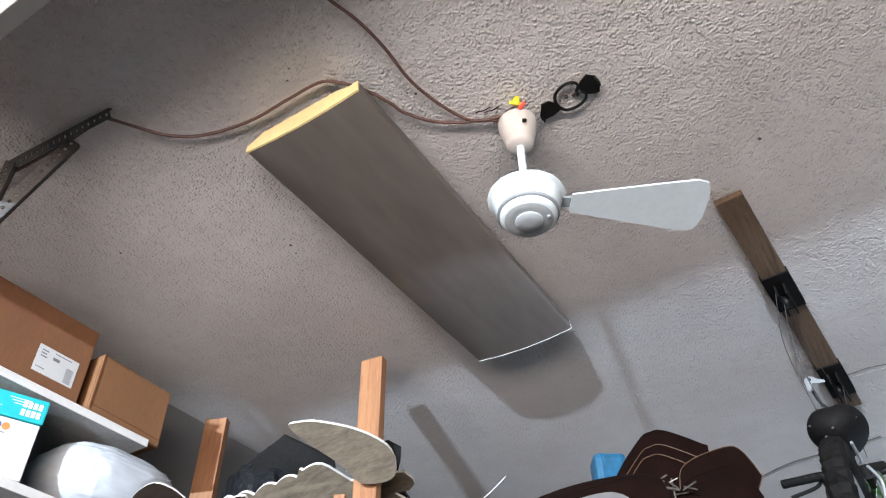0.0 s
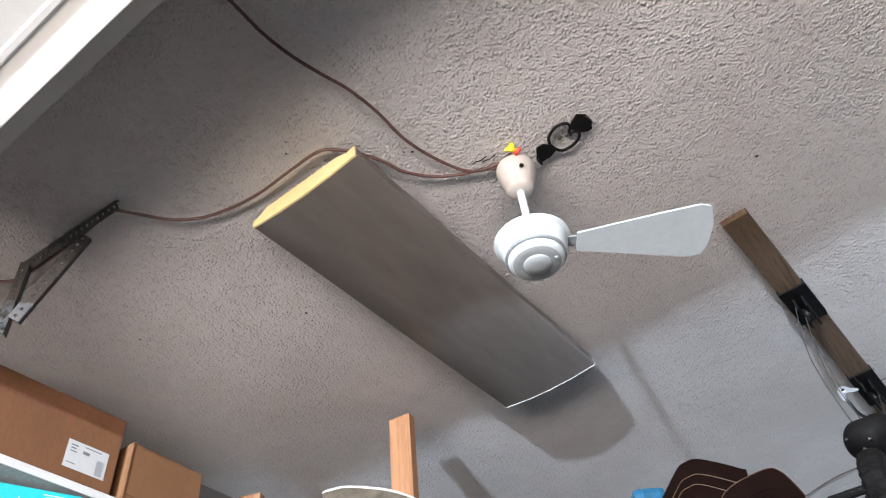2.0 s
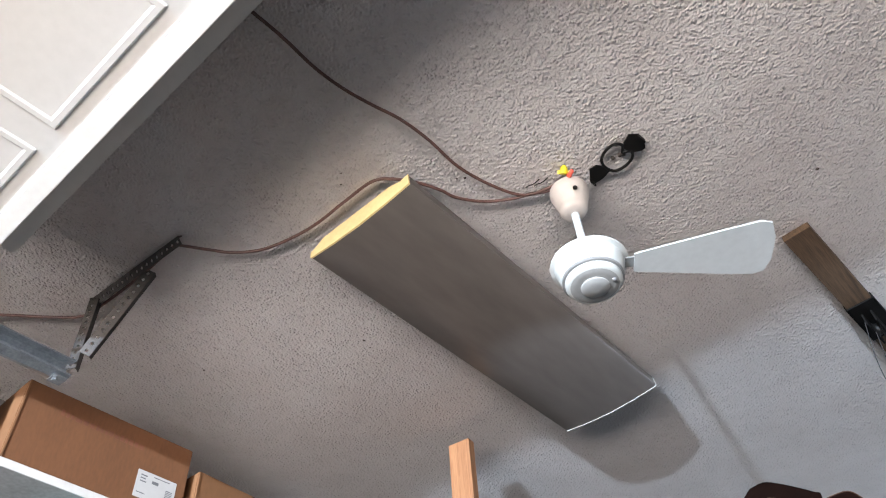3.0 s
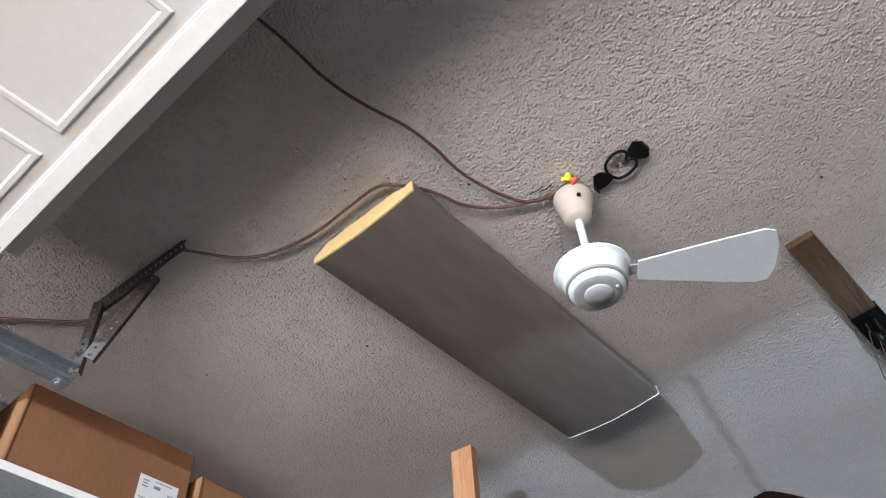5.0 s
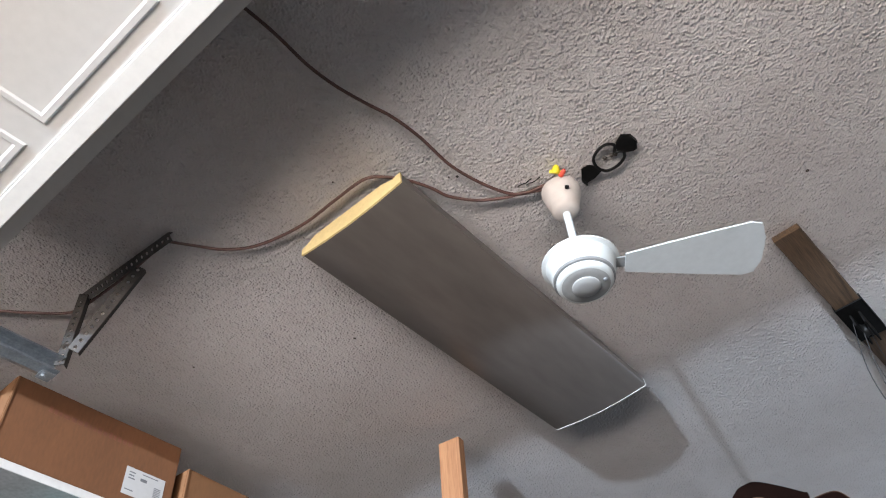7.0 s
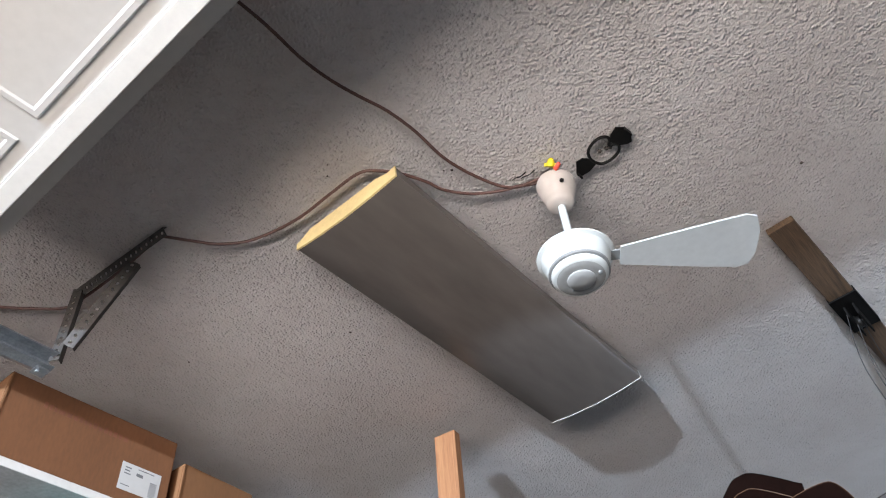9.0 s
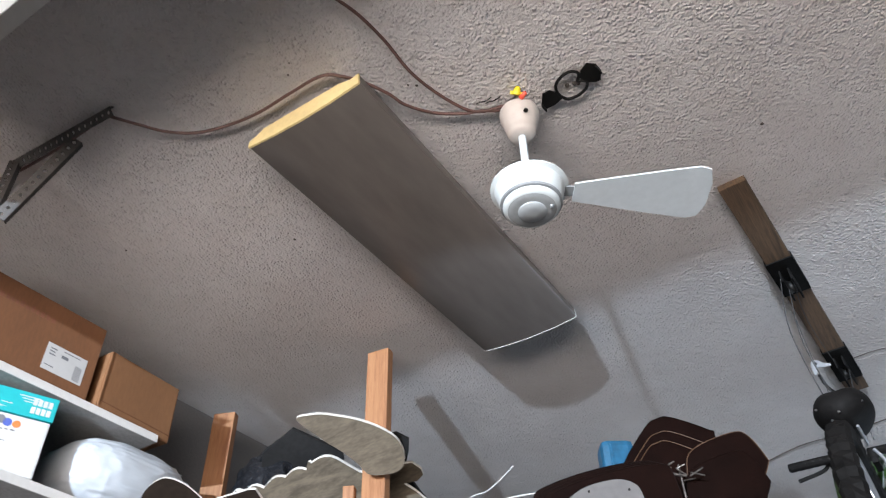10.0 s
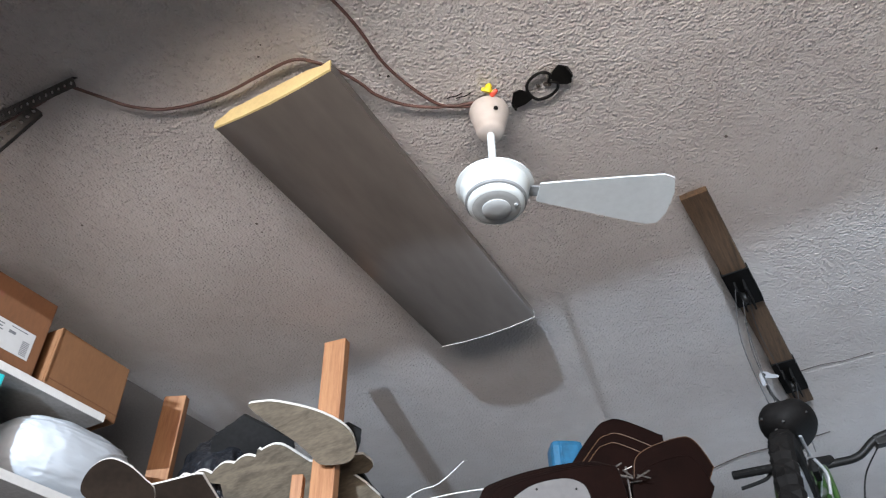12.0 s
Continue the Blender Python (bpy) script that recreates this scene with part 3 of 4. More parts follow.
for u, v in ((-0.012, -0.004), (0.006, 0.004), (0.014, 0.010)):
    bm = lathe(bmesh.new(), [(0.005, -0.006), (0.006, -0.002), (0.006, 0.004)], 10, mb @ Matrix.Translation((u, v, 0)))
    local(part("screw_hole", bm, M_DIRT, old), old.location)


# ---- cables ----
def cable(pts, r, label):
    bm = tube(bmesh.new(), smooth_line(pts, 10), r, 10)
    return tagged(part("cable", bm, M_CABLE, smooth=True), label, "cable", "ceiling cables")


zc = CEIL - 0.016
cable([(-0.45, -0.5, zc), (-0.43, 0.0, zc), (-0.421, 0.227, zc), (-0.421, 0.306, zc), (-0.426, 0.397, zc), (-0.419, 0.481, zc), (-0.402, 0.56, zc), (-0.381, 0.639, zc), (-0.372, 0.734, zc), (-0.374, 0.847, zc), (-0.356, 0.943, zc), (-0.325, 1.028, zc), (-0.293, 1.064, zc), (-0.25, 1.078, zc), (-0.20, 1.095, zc + 0.006)], 0.0044, "brown-red cable drooping from the fan towards the raised door")
cable([(-1.119, 0.513, zc), (-1.077, 0.578, zc), (-1.041, 0.629, zc), (-0.977, 0.679, zc), (-0.89, 0.709, zc), (-0.791, 0.725, zc), (-0.676, 0.725, zc), (-0.571, 0.729, zc), (-0.523, 0.765, zc), (-0.488, 0.816, zc), (-0.461, 0.877, zc), (-0.446, 0.93, zc), (-0.399, 0.995, zc), (-0.336, 1.042, zc), (-0.292, 1.062, zc), (-0.25, 1.088, zc), (-0.20, 1.105, zc + 0.006)], 0.0044, "brown-red cable running along the light's end to the fan")
cable([(-1.119, 0.513, zc), (-1.14, 0.500, zc - 0.004), (-1.3, 0.50, zc - 0.005), (-1.496, 0.491, zc), (-1.577, 0.474, zc), (-1.659, 0.393, zc), (-1.744, 0.295, zc), (-1.95, 0.10, zc), (-2.1, -0.05, zc)], 0.0045, "thin dark cable running past the track hanger")
for dx, dy in ((0.0, 0.0), (0.02, 0.012)):
    bm = tube(bmesh.new(), smooth_line([(-0.285 + dx, 1.030 + dy, zc - 0.008), (-0.272 + dx, 1.026 + dy, zc - 0.014), (-0.262 + dx, 1.036 + dy, zc - 0.006), (-0.25 + dx, 1.05 + dy, CEIL)], 6), 0.0016, 6)
    tagged(part("wire_end", bm, M_BLACK, smooth=True), "short stripped dark wire end by the fan canopy", "wire")


# ---- wall shelf and its load ----
SX = -1.70
shelf = thing("wall_shelf", (-1.92, 0.6, 1.83), "white melamine wall shelves loaded with cartons and bags", "shelf")
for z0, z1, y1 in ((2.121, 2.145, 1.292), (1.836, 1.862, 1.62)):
    board = local(part("shelf_board", boxed(XL, SX - 0.004, -0.9, y1, z0, z1), M_SHELFFACE, shelf, "board with darker faces"), shelf.location)
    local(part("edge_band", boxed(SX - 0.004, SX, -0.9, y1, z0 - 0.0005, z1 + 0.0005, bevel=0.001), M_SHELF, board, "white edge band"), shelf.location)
    for y in (-0.5, 0.62, 1.22):
        bm = boxed(XL, XL + 0.02, y - 0.012, y + 0.012, z0 - 0.20, z0)
        box(bm, XL + 0.02, XL + 0.30, y - 0.012, y + 0.012, z0 - 0.014, z0)
        local(part("shelf_bracket", bm, M_SHELF, shelf), shelf.location)


def carton(name, x0, x1, y0, y1, z0, z1, mat, label, yaw=0.0, flap=True):
    ob = thing(name, ((x0 + x1) / 2, (y0 + y1) / 2, z0), label, "cardboard box", "cartons on the shelf")
    m = Matrix.Translation(((x0 + x1) / 2, (y0 + y1) / 2, z0)) @ Matrix.Rotation(radians(yaw), 4, "Z")
    w, d, hh = (x1 - x0) / 2, (y1 - y0) / 2, z1 - z0
    bm = boxed(-w, w, -d, d, 0, hh, m, 0.004)
    local(part("carton_body", bm, mat, ob), ob.location)
    if flap:
        bm = boxed(w - 0.02, w + 0.0025, -d - 0.002, -d + 0.003, 0.012, hh - 0.003, m)
        box(bm, -w, w - 0.004, -d - 0.004, -d - 0.0005, 0.006, hh - 0.004, m, 0.001)
        local(part("end_flap", bm, M_CARD2, ob, "paler folded end flap"), ob.location)
    return ob, m


big, mb1 = carton("cardboard_box", -2.11, -1.722, 0.457, 1.024, 2.146, 2.418, M_CARD, "large brown cardboard box with white shipping label on the shelf")
w, d = 0.194, 0.2835
# shipping label on the broad face
bm = boxed(w + 0.0002, w + 0.0012, 0.112, 0.250, 0.047, 0.137, mb1)
lab = local(part("shipping_label", bm, M_PAPER, big, "white paper shipping label"), big.location)
bars = [(0.124, 0.146 - 0.004 * (k % 2), 0.100 + k * 0.010, 0.104 + k * 0.010) for k in range(3)]
bars += [(0.165, 0.188, 0.104, 0.114), (0.168, 0.225, 0.126, 0.129), (0.120, 0.150, 0.062, 0.065)]
bars += [(0.216, 0.240, 0.054 + k * 0.0055, 0.0568 + k * 0.0055) for k in range(9)]
for u0, u1, z0, z1 in bars:
    local(part("print_bar", boxed(w + 0.0012, w + 0.0016, u0, u1, z0, z1, mb1), M_INK, lab), big.location)
bm = bmesh.new()
rng = random.Random(8)
y = -0.17
while y < 0.11:
    n = rng.uniform(0.008, 0.02)
    box(bm, w + 0.0002, w + 0.0006, y, y + n, 0.200, 0.200 + rng.uniform(0.012, 0.020), mb1)
    y += n + 0.006
local(part("faded_print", bm, M_REDINK, big, "faded red printed line"), big.location)

small, mb2 = carton("cardboard_box", -2.02, -1.716, 1.050, 1.342, 2.146, 2.352, M_CARD2, "smaller light brown cardboard box overhanging the shelf end", yaw=3)
bm = boxed(0.1525, 0.1540, -0.146, 0.146, 0.026, 0.029, mb2)
local(part("flap_seam", bm, M_CARD, small, "dark seam of the lower flap"), small.location)

third, mb3 = carton("storage_box", -2.10, -1.78, 0.10, 0.405, 2.146, 2.385, M_CREAM, "pale grey storage box beside the cartons", flap=False)

# teal carton on a white one
white, mw = carton("white_box", -2.02, -1.735, 0.70, 0.985, 1.863, 2.030, M_PAPER, "white carton with handwriting and a small coloured picture", yaw=-20, flap=False)
ww, wd = 0.1425, 0.1425
rng = random.Random(3)
for row, z in enumerate((0.118, 0.090, 0.062)):
    y = -0.05 - 0.012 * row
    for k in range(7 - row):
        n = rng.uniform(0.006, 0.018)
        zz = z + rng.uniform(-0.004, 0.004)
        bm = boxed(ww + 0.0002, ww + 0.0009, y, y + n, zz, zz + rng.uniform(0.0015, 0.004), mw)
        local(part("pen_stroke", bm, M_INK, white), white.location)
        y += n + 0.006
for mat, u, z, r in ((M_INK, 0.015, 0.146, 0.013), (M_BLUE, 0.034, 0.141, 0.012), (M_ORANGE, 0.058, 0.141, 0.011)):
    bm = lathe(bmesh.new(), [(r, 0.0), (r * 0.98, 0.001)], 14, mw @ Matrix.Translation((ww + 0.0002, u, z)) @ pose(0, 0, 0, 0, 90, 0))
    local(part("picture", bm, mat, white), white.location)
teal, mt = carton("teal_box", -2.02, -1.735, 0.695, 0.990, 2.034, 2.108, M_TEAL, "flat teal paper carton with white printed shapes", yaw=-20, flap=False)
bm = bmesh.new()
tw = 0.1425 + 0.0002
tri = [(-0.055, 0.014), (-0.030, 0.018), (-0.020, 0.044), (-0.010, 0.018), (0.018, 0.014), (-0.018, 0.010)]
sheet(bm, tri, 0.001, mt @ Matrix.Translation((tw, 0, 0)) @ pose(0, 0, 0, 0, 0, 90))
for k, (u0, u1) in enumerate(((0.040, 0.10), (0.048, 0.10), (0.055, 0.10))):
    box(bm, tw, tw + 0.001, u0, u1, 0.058 - 0.008 * k, 0.0605 - 0.008 * k, mt)
for u0, u1, z0 in ((-0.075, -0.05, 0.026), (-0.08, -0.045, 0.019), (0.0, 0.03, 0.026)):
    box(bm, tw, tw + 0.001, u0, u1, z0, z0 + 0.002, mt)
for k in range(4):
    for z0 in (0.012, 0.038):
        box(bm, tw, tw + 0.001, 0.080 + k * 0.014, 0.091 + k * 0.014, z0, z0 + 0.020, mt)
local(part("white_print", bm, M_PAPER, teal, "white printed shapes"), teal.location)


def sack(name, c, r, mat, label, seed, rough=0.10, cat="bag", pull=0.0):
    """A stuffed plastic bag: a rounded block with folds, stretch creases (pull) and a flat underside."""
    bm = bmesh.new()
    bmesh.ops.create_icosphere(bm, subdivisions=6 if pull else 5, radius=1.0)
    for v in bm.verts:
        p = v.co.copy()
        q = Vector([math.copysign(abs(k) ** 0.72, k) for k in p])
        folds = noise.fractal(p * 2.1 + Vector((seed, 0, 0)), 0.9, 2.0, 4) * rough
        crease = -abs(noise.noise(Vector((p.x * 3 + seed, p.y * 3, p.z * 7)))) * rough * 0.9
        # taut film: narrow ridges fanning out from the tied end
        fan = math.atan2(p.z - 0.9, p.y - 1.1) * 9 + noise.noise(p * 2.5) * 2
        crease += pull * (1 - abs(math.sin(fan))) ** 3 * max(0.0, 0.5 + 0.5 * p.y)
        q *= 1 + folds + crease
        v.co = Vector((c[0] + q.x * r[0], c[1] + q.y * r[1], c[2] + max(q.z, -0.95) * r[2]))
    return tagged(part(name, bm, mat, smooth=True), label, cat)


bag = sack("plastic_bag", (-1.835, 1.26, 1.980), (0.175, 0.225, 0.116), M_BAG, "stuffed white plastic bag squeezed on the lower shelf", 2.0, 0.026, pull=0.04)
# gathered neck with a twist of film, at the end of the bag
bm = tube(bmesh.new(), smooth_line([(-1.80, 1.455, 2.015), (-1.79, 1.485, 2.035), (-1.782, 1.505, 2.062)], 5), [0.030, 0.024, 0.018, 0.013, 0.010, 0.009, 0.010, 0.013, 0.017, 0.021, 0.024], 14)
for v in bm.verts:
    v.co += 0.005 * noise.noise_vector(v.co * 45)
part("gathered_neck", bm, M_BAG, bag, "twisted film neck", smooth=True)

# ---- lumber rack ----
def post(x, y, z1, yaw, label):
    bm = boxed(-0.044, 0.044, -0.019, 0.019, 0.0, z1, pose(x, y, 0, 0, 0, yaw), 0.003)
    return tagged(part("wooden_post", bm, M_PINE), label, "post", "rack posts")


post(-1.190, 1.800, 2.540, 8, "upright orange pine post with sawn square end")
post(-1.886, 1.708, 2.462, 24, "upright orange pine post near the wall")
bm = boxed(-0.019, 0.019, -0.019, 0.019, 0.0, 2.008, pose(-1.255, 1.745, 0, 0, 0, 25), 0.003)
tagged(part("wooden_post", bm, M_PINE), "short pine batten beside the taller post", "post", "rack posts")
deck = thing("storage_deck", (-0.9, 1.9, 1.50), "plywood storage deck carried by the rack posts", "deck")
local(part("deck_board", boxed(-2.0, 0.02, 1.42, 3.0, 1.50, 1.52, bevel=0.002), M_PLY, deck), deck.location)
for x, y in ((-1.95, 1.47), (-0.03, 1.47), (-1.95, 2.95), (-0.03, 2.95)):
    local(part("leg", boxed(x - 0.02, x + 0.02, y - 0.02, y + 0.02, 0.0, 1.50, bevel=0.003), M_PINE, deck), deck.location)

# eagle-like plywood cut-out: a raised wing across the post, and a scalloped body behind it
cut = thing("plywood_cutout", (-1.2, 1.85, 1.52), "large grey plywood cut-out with scalloped pale edges", "cut-out")
wing = [(-0.285, 0.108), (-0.25, 0.122), (-0.19, 0.122), (-0.07, 0.092), (0.02, 0.042), (0.052, -0.01), (0.052, -0.06), (0.02, -0.088), (-0.06, -0.092), (-0.10, -0.05), (-0.15, -0.005), (-0.21, 0.04)]
bm = sheet(bmesh.new(), rounded(wing, 4), 0.018, facing((-1.08, 1.712, 2.092), lean=50), 1)
local(part("wing", bm, M_PLY, cut, edge=M_PLYEDGE), cut.location)
top = [(-0.55, -0.045)]
for a, b, rise in (((-0.55, -0.045), (-0.50, -0.035), 0.015), ((-0.50, -0.035), (-0.43, -0.022), 0.018), ((-0.43, -0.022), (-0.35, 0.015), 0.018), ((-0.35, 0.015), (-0.275, 0.038), 0.016), ((-0.275, 0.038), (-0.255, 0.062), 0.016), ((-0.255, 0.062), (-0.14, 0.055), 0.026)):
    for k in range(1, 6):
        s = k / 5
        top.append((a[0] + (b[0] - a[0]) * s, a[1] + (b[1] - a[1]) * s + rise * math.sin(math.pi * s)))
body = top + [(-0.09, 0.02), (-0.02, 0.005), (0.03, 0.02), (0.06, 0.042), (0.095, 0.045), (0.125, 0.02), (0.13, 0.0), (0.11, -0.022), (0.06, -0.03), (0.10, -0.06), (0.15, -0.11), (0.18, -0.18), (0.19, -0.40), (0.15, -0.90), (-0.30, -0.90), (-0.36, -0.30), (-0.40, -0.06)]
bm = sheet(bmesh.new(), [(u - 0.035, v + (0.016 if v > -0.25 else 0.0)) for u, v in body], 0.018, facing((-1.195, 1.92, 2.085), lean=50), 1)
local(part("body", bm, M_PLY, cut, edge=M_PLYEDGE), cut.location)

leaf = [(-0.286, -0.064), (-0.269, -0.017), (-0.237, 0.015), (-0.198, 0.029), (-0.152, 0.01), (-0.112, -0.03), (-0.086, -0.073), (-0.115, -0.19), (-0.124, -0.495), (-0.157, -0.495), (-0.212, -0.172), (-0.257, -0.103)]
bm = sheet(bmesh.new(), rounded(leaf, 4), 0.007, facing((-1.235, 1.252, 1.843), lean=50), 1)
tagged(part("leaf_cutout", bm, M_DKBROWN, edge=M_PLYEDGE), "dark brown leaf-shaped board with pale sawn edge", "cut-out")
bm = sheet(bmesh.new(), [(-0.405, -0.090), (-0.395, -0.080), (-0.30, -0.062), (-0.17, -0.035), (-0.05, -0.004), (-0.03, -0.005), (0.03, -0.12), (0.03, -0.725), (-0.33, -0.725), (-0.36, -0.20)], 0.014, facing((-1.432, 1.535, 1.985), lean=50), 1)
tagged(part("hardboard_panel", bm, M_DKBROWN, edge=M_PLYEDGE), "dark brown hardboard panel leaning on the rack", "panel")
bm = sheet(bmesh.new(), [(-0.44, 0.0), (-0.42, 0.10), (-0.30, 0.19), (-0.12, 0.09), (-0.10, -1.05), (-0.44, -1.05)], 0.02, facing((-1.37, 2.03, 2.20), lean=50), 0, 0.003)
tagged(part("charcoal_board", bm, M_DKBOARD), "charcoal black board with a pointed top", "board")
bm = sheet(bmesh.new(), [(-0.10, 0.06), (0.0, 0.085), (0.045, 0.058), (0.04, 0.01), (0.02, -0.06), (0.08, -0.16), (0.15, -0.24), (0.16, -1.05), (-0.15, -1.05)], 0.02, facing((-1.22, 1.96, 2.20), lean=50), 0, 0.003)
tagged(part("charcoal_board", bm, M_DKBOARD), "charcoal black board behind the plywood cut-out", "board")
sack("refuse_bag", (-1.76, 1.90, 1.945), (0.165, 0.15, 0.41), M_BLKBAG, "shiny black refuse bag crumpled behind the boards", 5.0, 0.10)


# ---- folded chairs, panel, rods ----
def padded_chair(outline, place, yaw, label, piped=True):
    ob = thing("folding_chair", (place[0], place[1], 1.52), label, "folding chair", "stacked folding chairs")
    m = facing(place, yaw)
    pad = rounded(outline, 5)
    bm = sheet(bmesh.new(), pad, 0.022, m, 0, 0.004)
    local(part("backrest", bm, M_VINYL, ob), ob.location)
    bm = tube(bmesh.new(), [m @ Vector((u, -0.0115, v)) for u, v in pad + pad[:1]], 0.0011 if piped else 0.0008, 6, False)
    local(part("welt", bm, M_WELT if piped else M_VINYL, ob, "thin tan welt" if piped else "dark welt"), ob.location)
    us = [u for u, v in outline]
    low = min(v for u, v in outline)
    for u in (min(us) * 0.6 + max(us) * 0.4, min(us) * 0.4 + max(us) * 0.6):
        bm = tube(bmesh.new(), [m @ Vector((u, 0.012, low + 0.06)), m @ Vector((u, 0.012, 1.525 - place[2]))], 0.008, 8)
        local(part("frame_tube", bm, M_BLACK, ob), ob.location)
    return ob


back = [(-0.20, -0.05), (-0.115, 0.07), (-0.08, 0.095), (-0.04, 0.098), (0.05, 0.057), (0.065, 0.035), (0.04, -0.10), (0.0, -0.20), (-0.24, -0.20)]
lab1 = "folded chair with dark brown vinyl back and tan welt"
lab2 = "folded chair with plain dark brown vinyl back"
padded_chair(back, (-0.15, 1.83, 1.85), 30, lab2, False)
padded_chair([(u * 0.97 - 0.004, v - 0.060) for u, v in back], (-0.145, 1.795, 1.85), 31, lab1)
padded_chair([(u * 0.93 - 0.010, v - 0.104) for u, v in back], (-0.14, 1.760, 1.85), 32, lab1)
side = [(0.03, 0.005), (0.13, 0.042), (0.17, 0.032), (0.20, -0.03), (0.198, -0.05), (0.16, -0.12), (0.13, -0.20), (0.0, -0.20), (0.0, -0.05)]
padded_chair([(u - 0.004, v - 0.040) for u, v in side], (-0.15, 1.735, 1.85), 29, lab1)
padded_chair([(u - 0.010, v - 0.100) for u, v in side], (-0.15, 1.712, 1.85), 30, lab2, False)
lobe = [(-0.385, -0.145), (-0.345, -0.116), (-0.24, -0.084), (-0.12, -0.066), (-0.07, -0.085), (-0.09, -0.22), (-0.38, -0.22)]
for k in range(4):
    padded_chair([(u * (1 - 0.02 * k) + 0.012 * k, v - 0.014 * k) for u, v in lobe], (-0.152 + 0.004 * k, 1.725 - 0.024 * k, 1.85), 30 + k, lab2, False)
# hinge hardware between the chairs
bm = bmesh.new()
rng = random.Random(11)
mh = facing((-0.15, 1.66, 1.85))
for k in range(16):
    u, v = rng.uniform(-0.07, 0.035), rng.uniform(-0.135, -0.092)
    a = Vector((u, rng.uniform(-0.02, 0.02), v))
    tube(bm, [mh @ a, mh @ (a + Vector((rng.uniform(-0.03, 0.04), rng.uniform(-0.01, 0.01), rng.uniform(-0.015, 0.02))))], rng.uniform(0.0015, 0.0035), 8)
tube(bm, [mh @ Vector((0.0, 0.0, -0.10)), mh @ Vector((0.0, 0.0, 1.522 - 1.85))], 0.0025, 8)
tagged(part("chair_hinge", bm, M_HINGE, smooth=True), "tarnished steel hinge fittings among the folded chairs", "hinge")
bm = sheet(bmesh.new(), rounded([(-0.29, -0.165), (-0.23, -0.115), (-0.165, -0.066), (-0.10, -0.048), (-0.06, -0.050), (-0.034, -0.070), (-0.03, -0.12), (-0.06, -0.225), (-0.29, -0.225)], 4), 0.014, facing((-0.18, 1.53, 1.722)), 0, 0.002)
board = thing("rounded_panel", (-0.3, 1.55, 1.52), "grey rounded panel with white edge and small screws", "panel")
local(part("panel_face", bm, M_GREYFACE, board, edge=M_PLYEDGE), board.location)
for u in (-0.148, -0.058):
    bm = lathe(bmesh.new(), [(0.003, 0.0), (0.0025, 0.002)], 10, facing((-0.18, 1.53, 1.722)) @ Matrix.Translation((u, -0.0075, -0.072)) @ pose(0, 0, 0, 90, 0, 0))
    local(part("screw", bm, M_BLACK, board), board.location)
bm = bmesh.new()
mk = facing((-0.2, 2.0, 1.85), 35)
box(bm, -0.265, -0.17, -0.04, 0.04, -0.33, 0.105, mk @ pose(0, 0, 0, 0, 0, 0), 0.02)
box(bm, -0.24, -0.235, -0.045, -0.038, -0.33, 0.09, mk, 0.001)
tagged(part("blue_crate", bm, M_BLUEP), "blue plastic tub behind the folded chairs", "tub")
mr = facing((-0.4, 1.70, 1.80))


def rod(pts, r, mat, label):
    bm = tube(bmesh.new(), smooth_line([mr @ Vector((u, 0.0, v)) for u, v in pts], 6), r, 8)
    tagged(part("thin_rod", bm, mat, smooth=True), label, "rod", "loose rods")


rod([(-0.62, -0.28), (-0.35, -0.062), (-0.265, -0.022), (-0.195, 0.042)], 0.0014, M_PAPER, "thin bent white plastic rod")
rod([(-0.60, -0.28), (-0.50, -0.12), (-0.27, -0.058), (-0.135, -0.036), (0.0, -0.03)], 0.0020, M_PAPER, "white plastic rod lying towards the chairs")
rod([(-0.55, -0.28), (-0.36, -0.075), (-0.33, -0.068), (-0.29, -0.10), (-0.28, -0.28)], 0.0016, M_PAPER, "thin looped white wire")

# ---- bike hoist on its ceiling board ----
hoist = thing("hoist_board", (0.22, 2.4, CEIL), "weathered brown board with black hoist brackets on the ceiling", "hoist")
mhb = along((0.184, 1.735, CEIL - 0.011), (0.244, 3.25, CEIL - 0.011))
local(part("plank", boxed(0, 1.53, -0.042, 0.042, -0.011, 0.011, mhb, 0.003), M_BOARD, hoist), hoist.location)
for s0, s1 in ((0.44, 0.66), (1.13, 1.40)):
    bm = bmesh.new()
    box(bm, s0, s1, -0.046, 0.046, -0.017, -0.011, mhb, 0.002)
    for sd in (-1, 1):
        box(bm, s0, s1, sd * 0.044 - 0.002, sd * 0.044 + 0.002, -0.017, 0.008, mhb)
    box(bm, s0 + 0.04, s1 - 0.04, -0.018, -0.012, -0.070, -0.026, mhb, 0.001)
    box(bm, s0 + 0.04, s1 - 0.04, 0.012, 0.018, -0.070, -0.026, mhb, 0.001)
    br = local(part("bracket", bm, M_RUBBER, hoist, "black painted hoist bracket"), hoist.location)
    bm = lathe(bmesh.new(), [(0.008, -0.011), (0.026, -0.010), (0.020, -0.004), (0.020, 0.004), (0.026, 0.010), (0.008, 0.011)], 24, mhb @ Matrix.Translation(((s0 + s1) / 2, 0, -0.056)) @ pose(0, 0, 0, 90, 0, 0))
    local(part("pulley", bm, M_BLACK, br), hoist.location)
bm = bmesh.new()
mp2 = facing((0.166, 2.78, 2.485), 8)
sheet(bm, rounded([(-0.032, -0.004), (-0.030, 0.014), (-0.016, 0.024), (0.002, 0.018), (0.014, 0.006), (0.034, -0.002), (0.036, -0.012), (0.012, -0.012), (-0.008, -0.008), (-0.020, -0.034), (-0.029, -0.034)], 3), 0.005, mp2, 0)
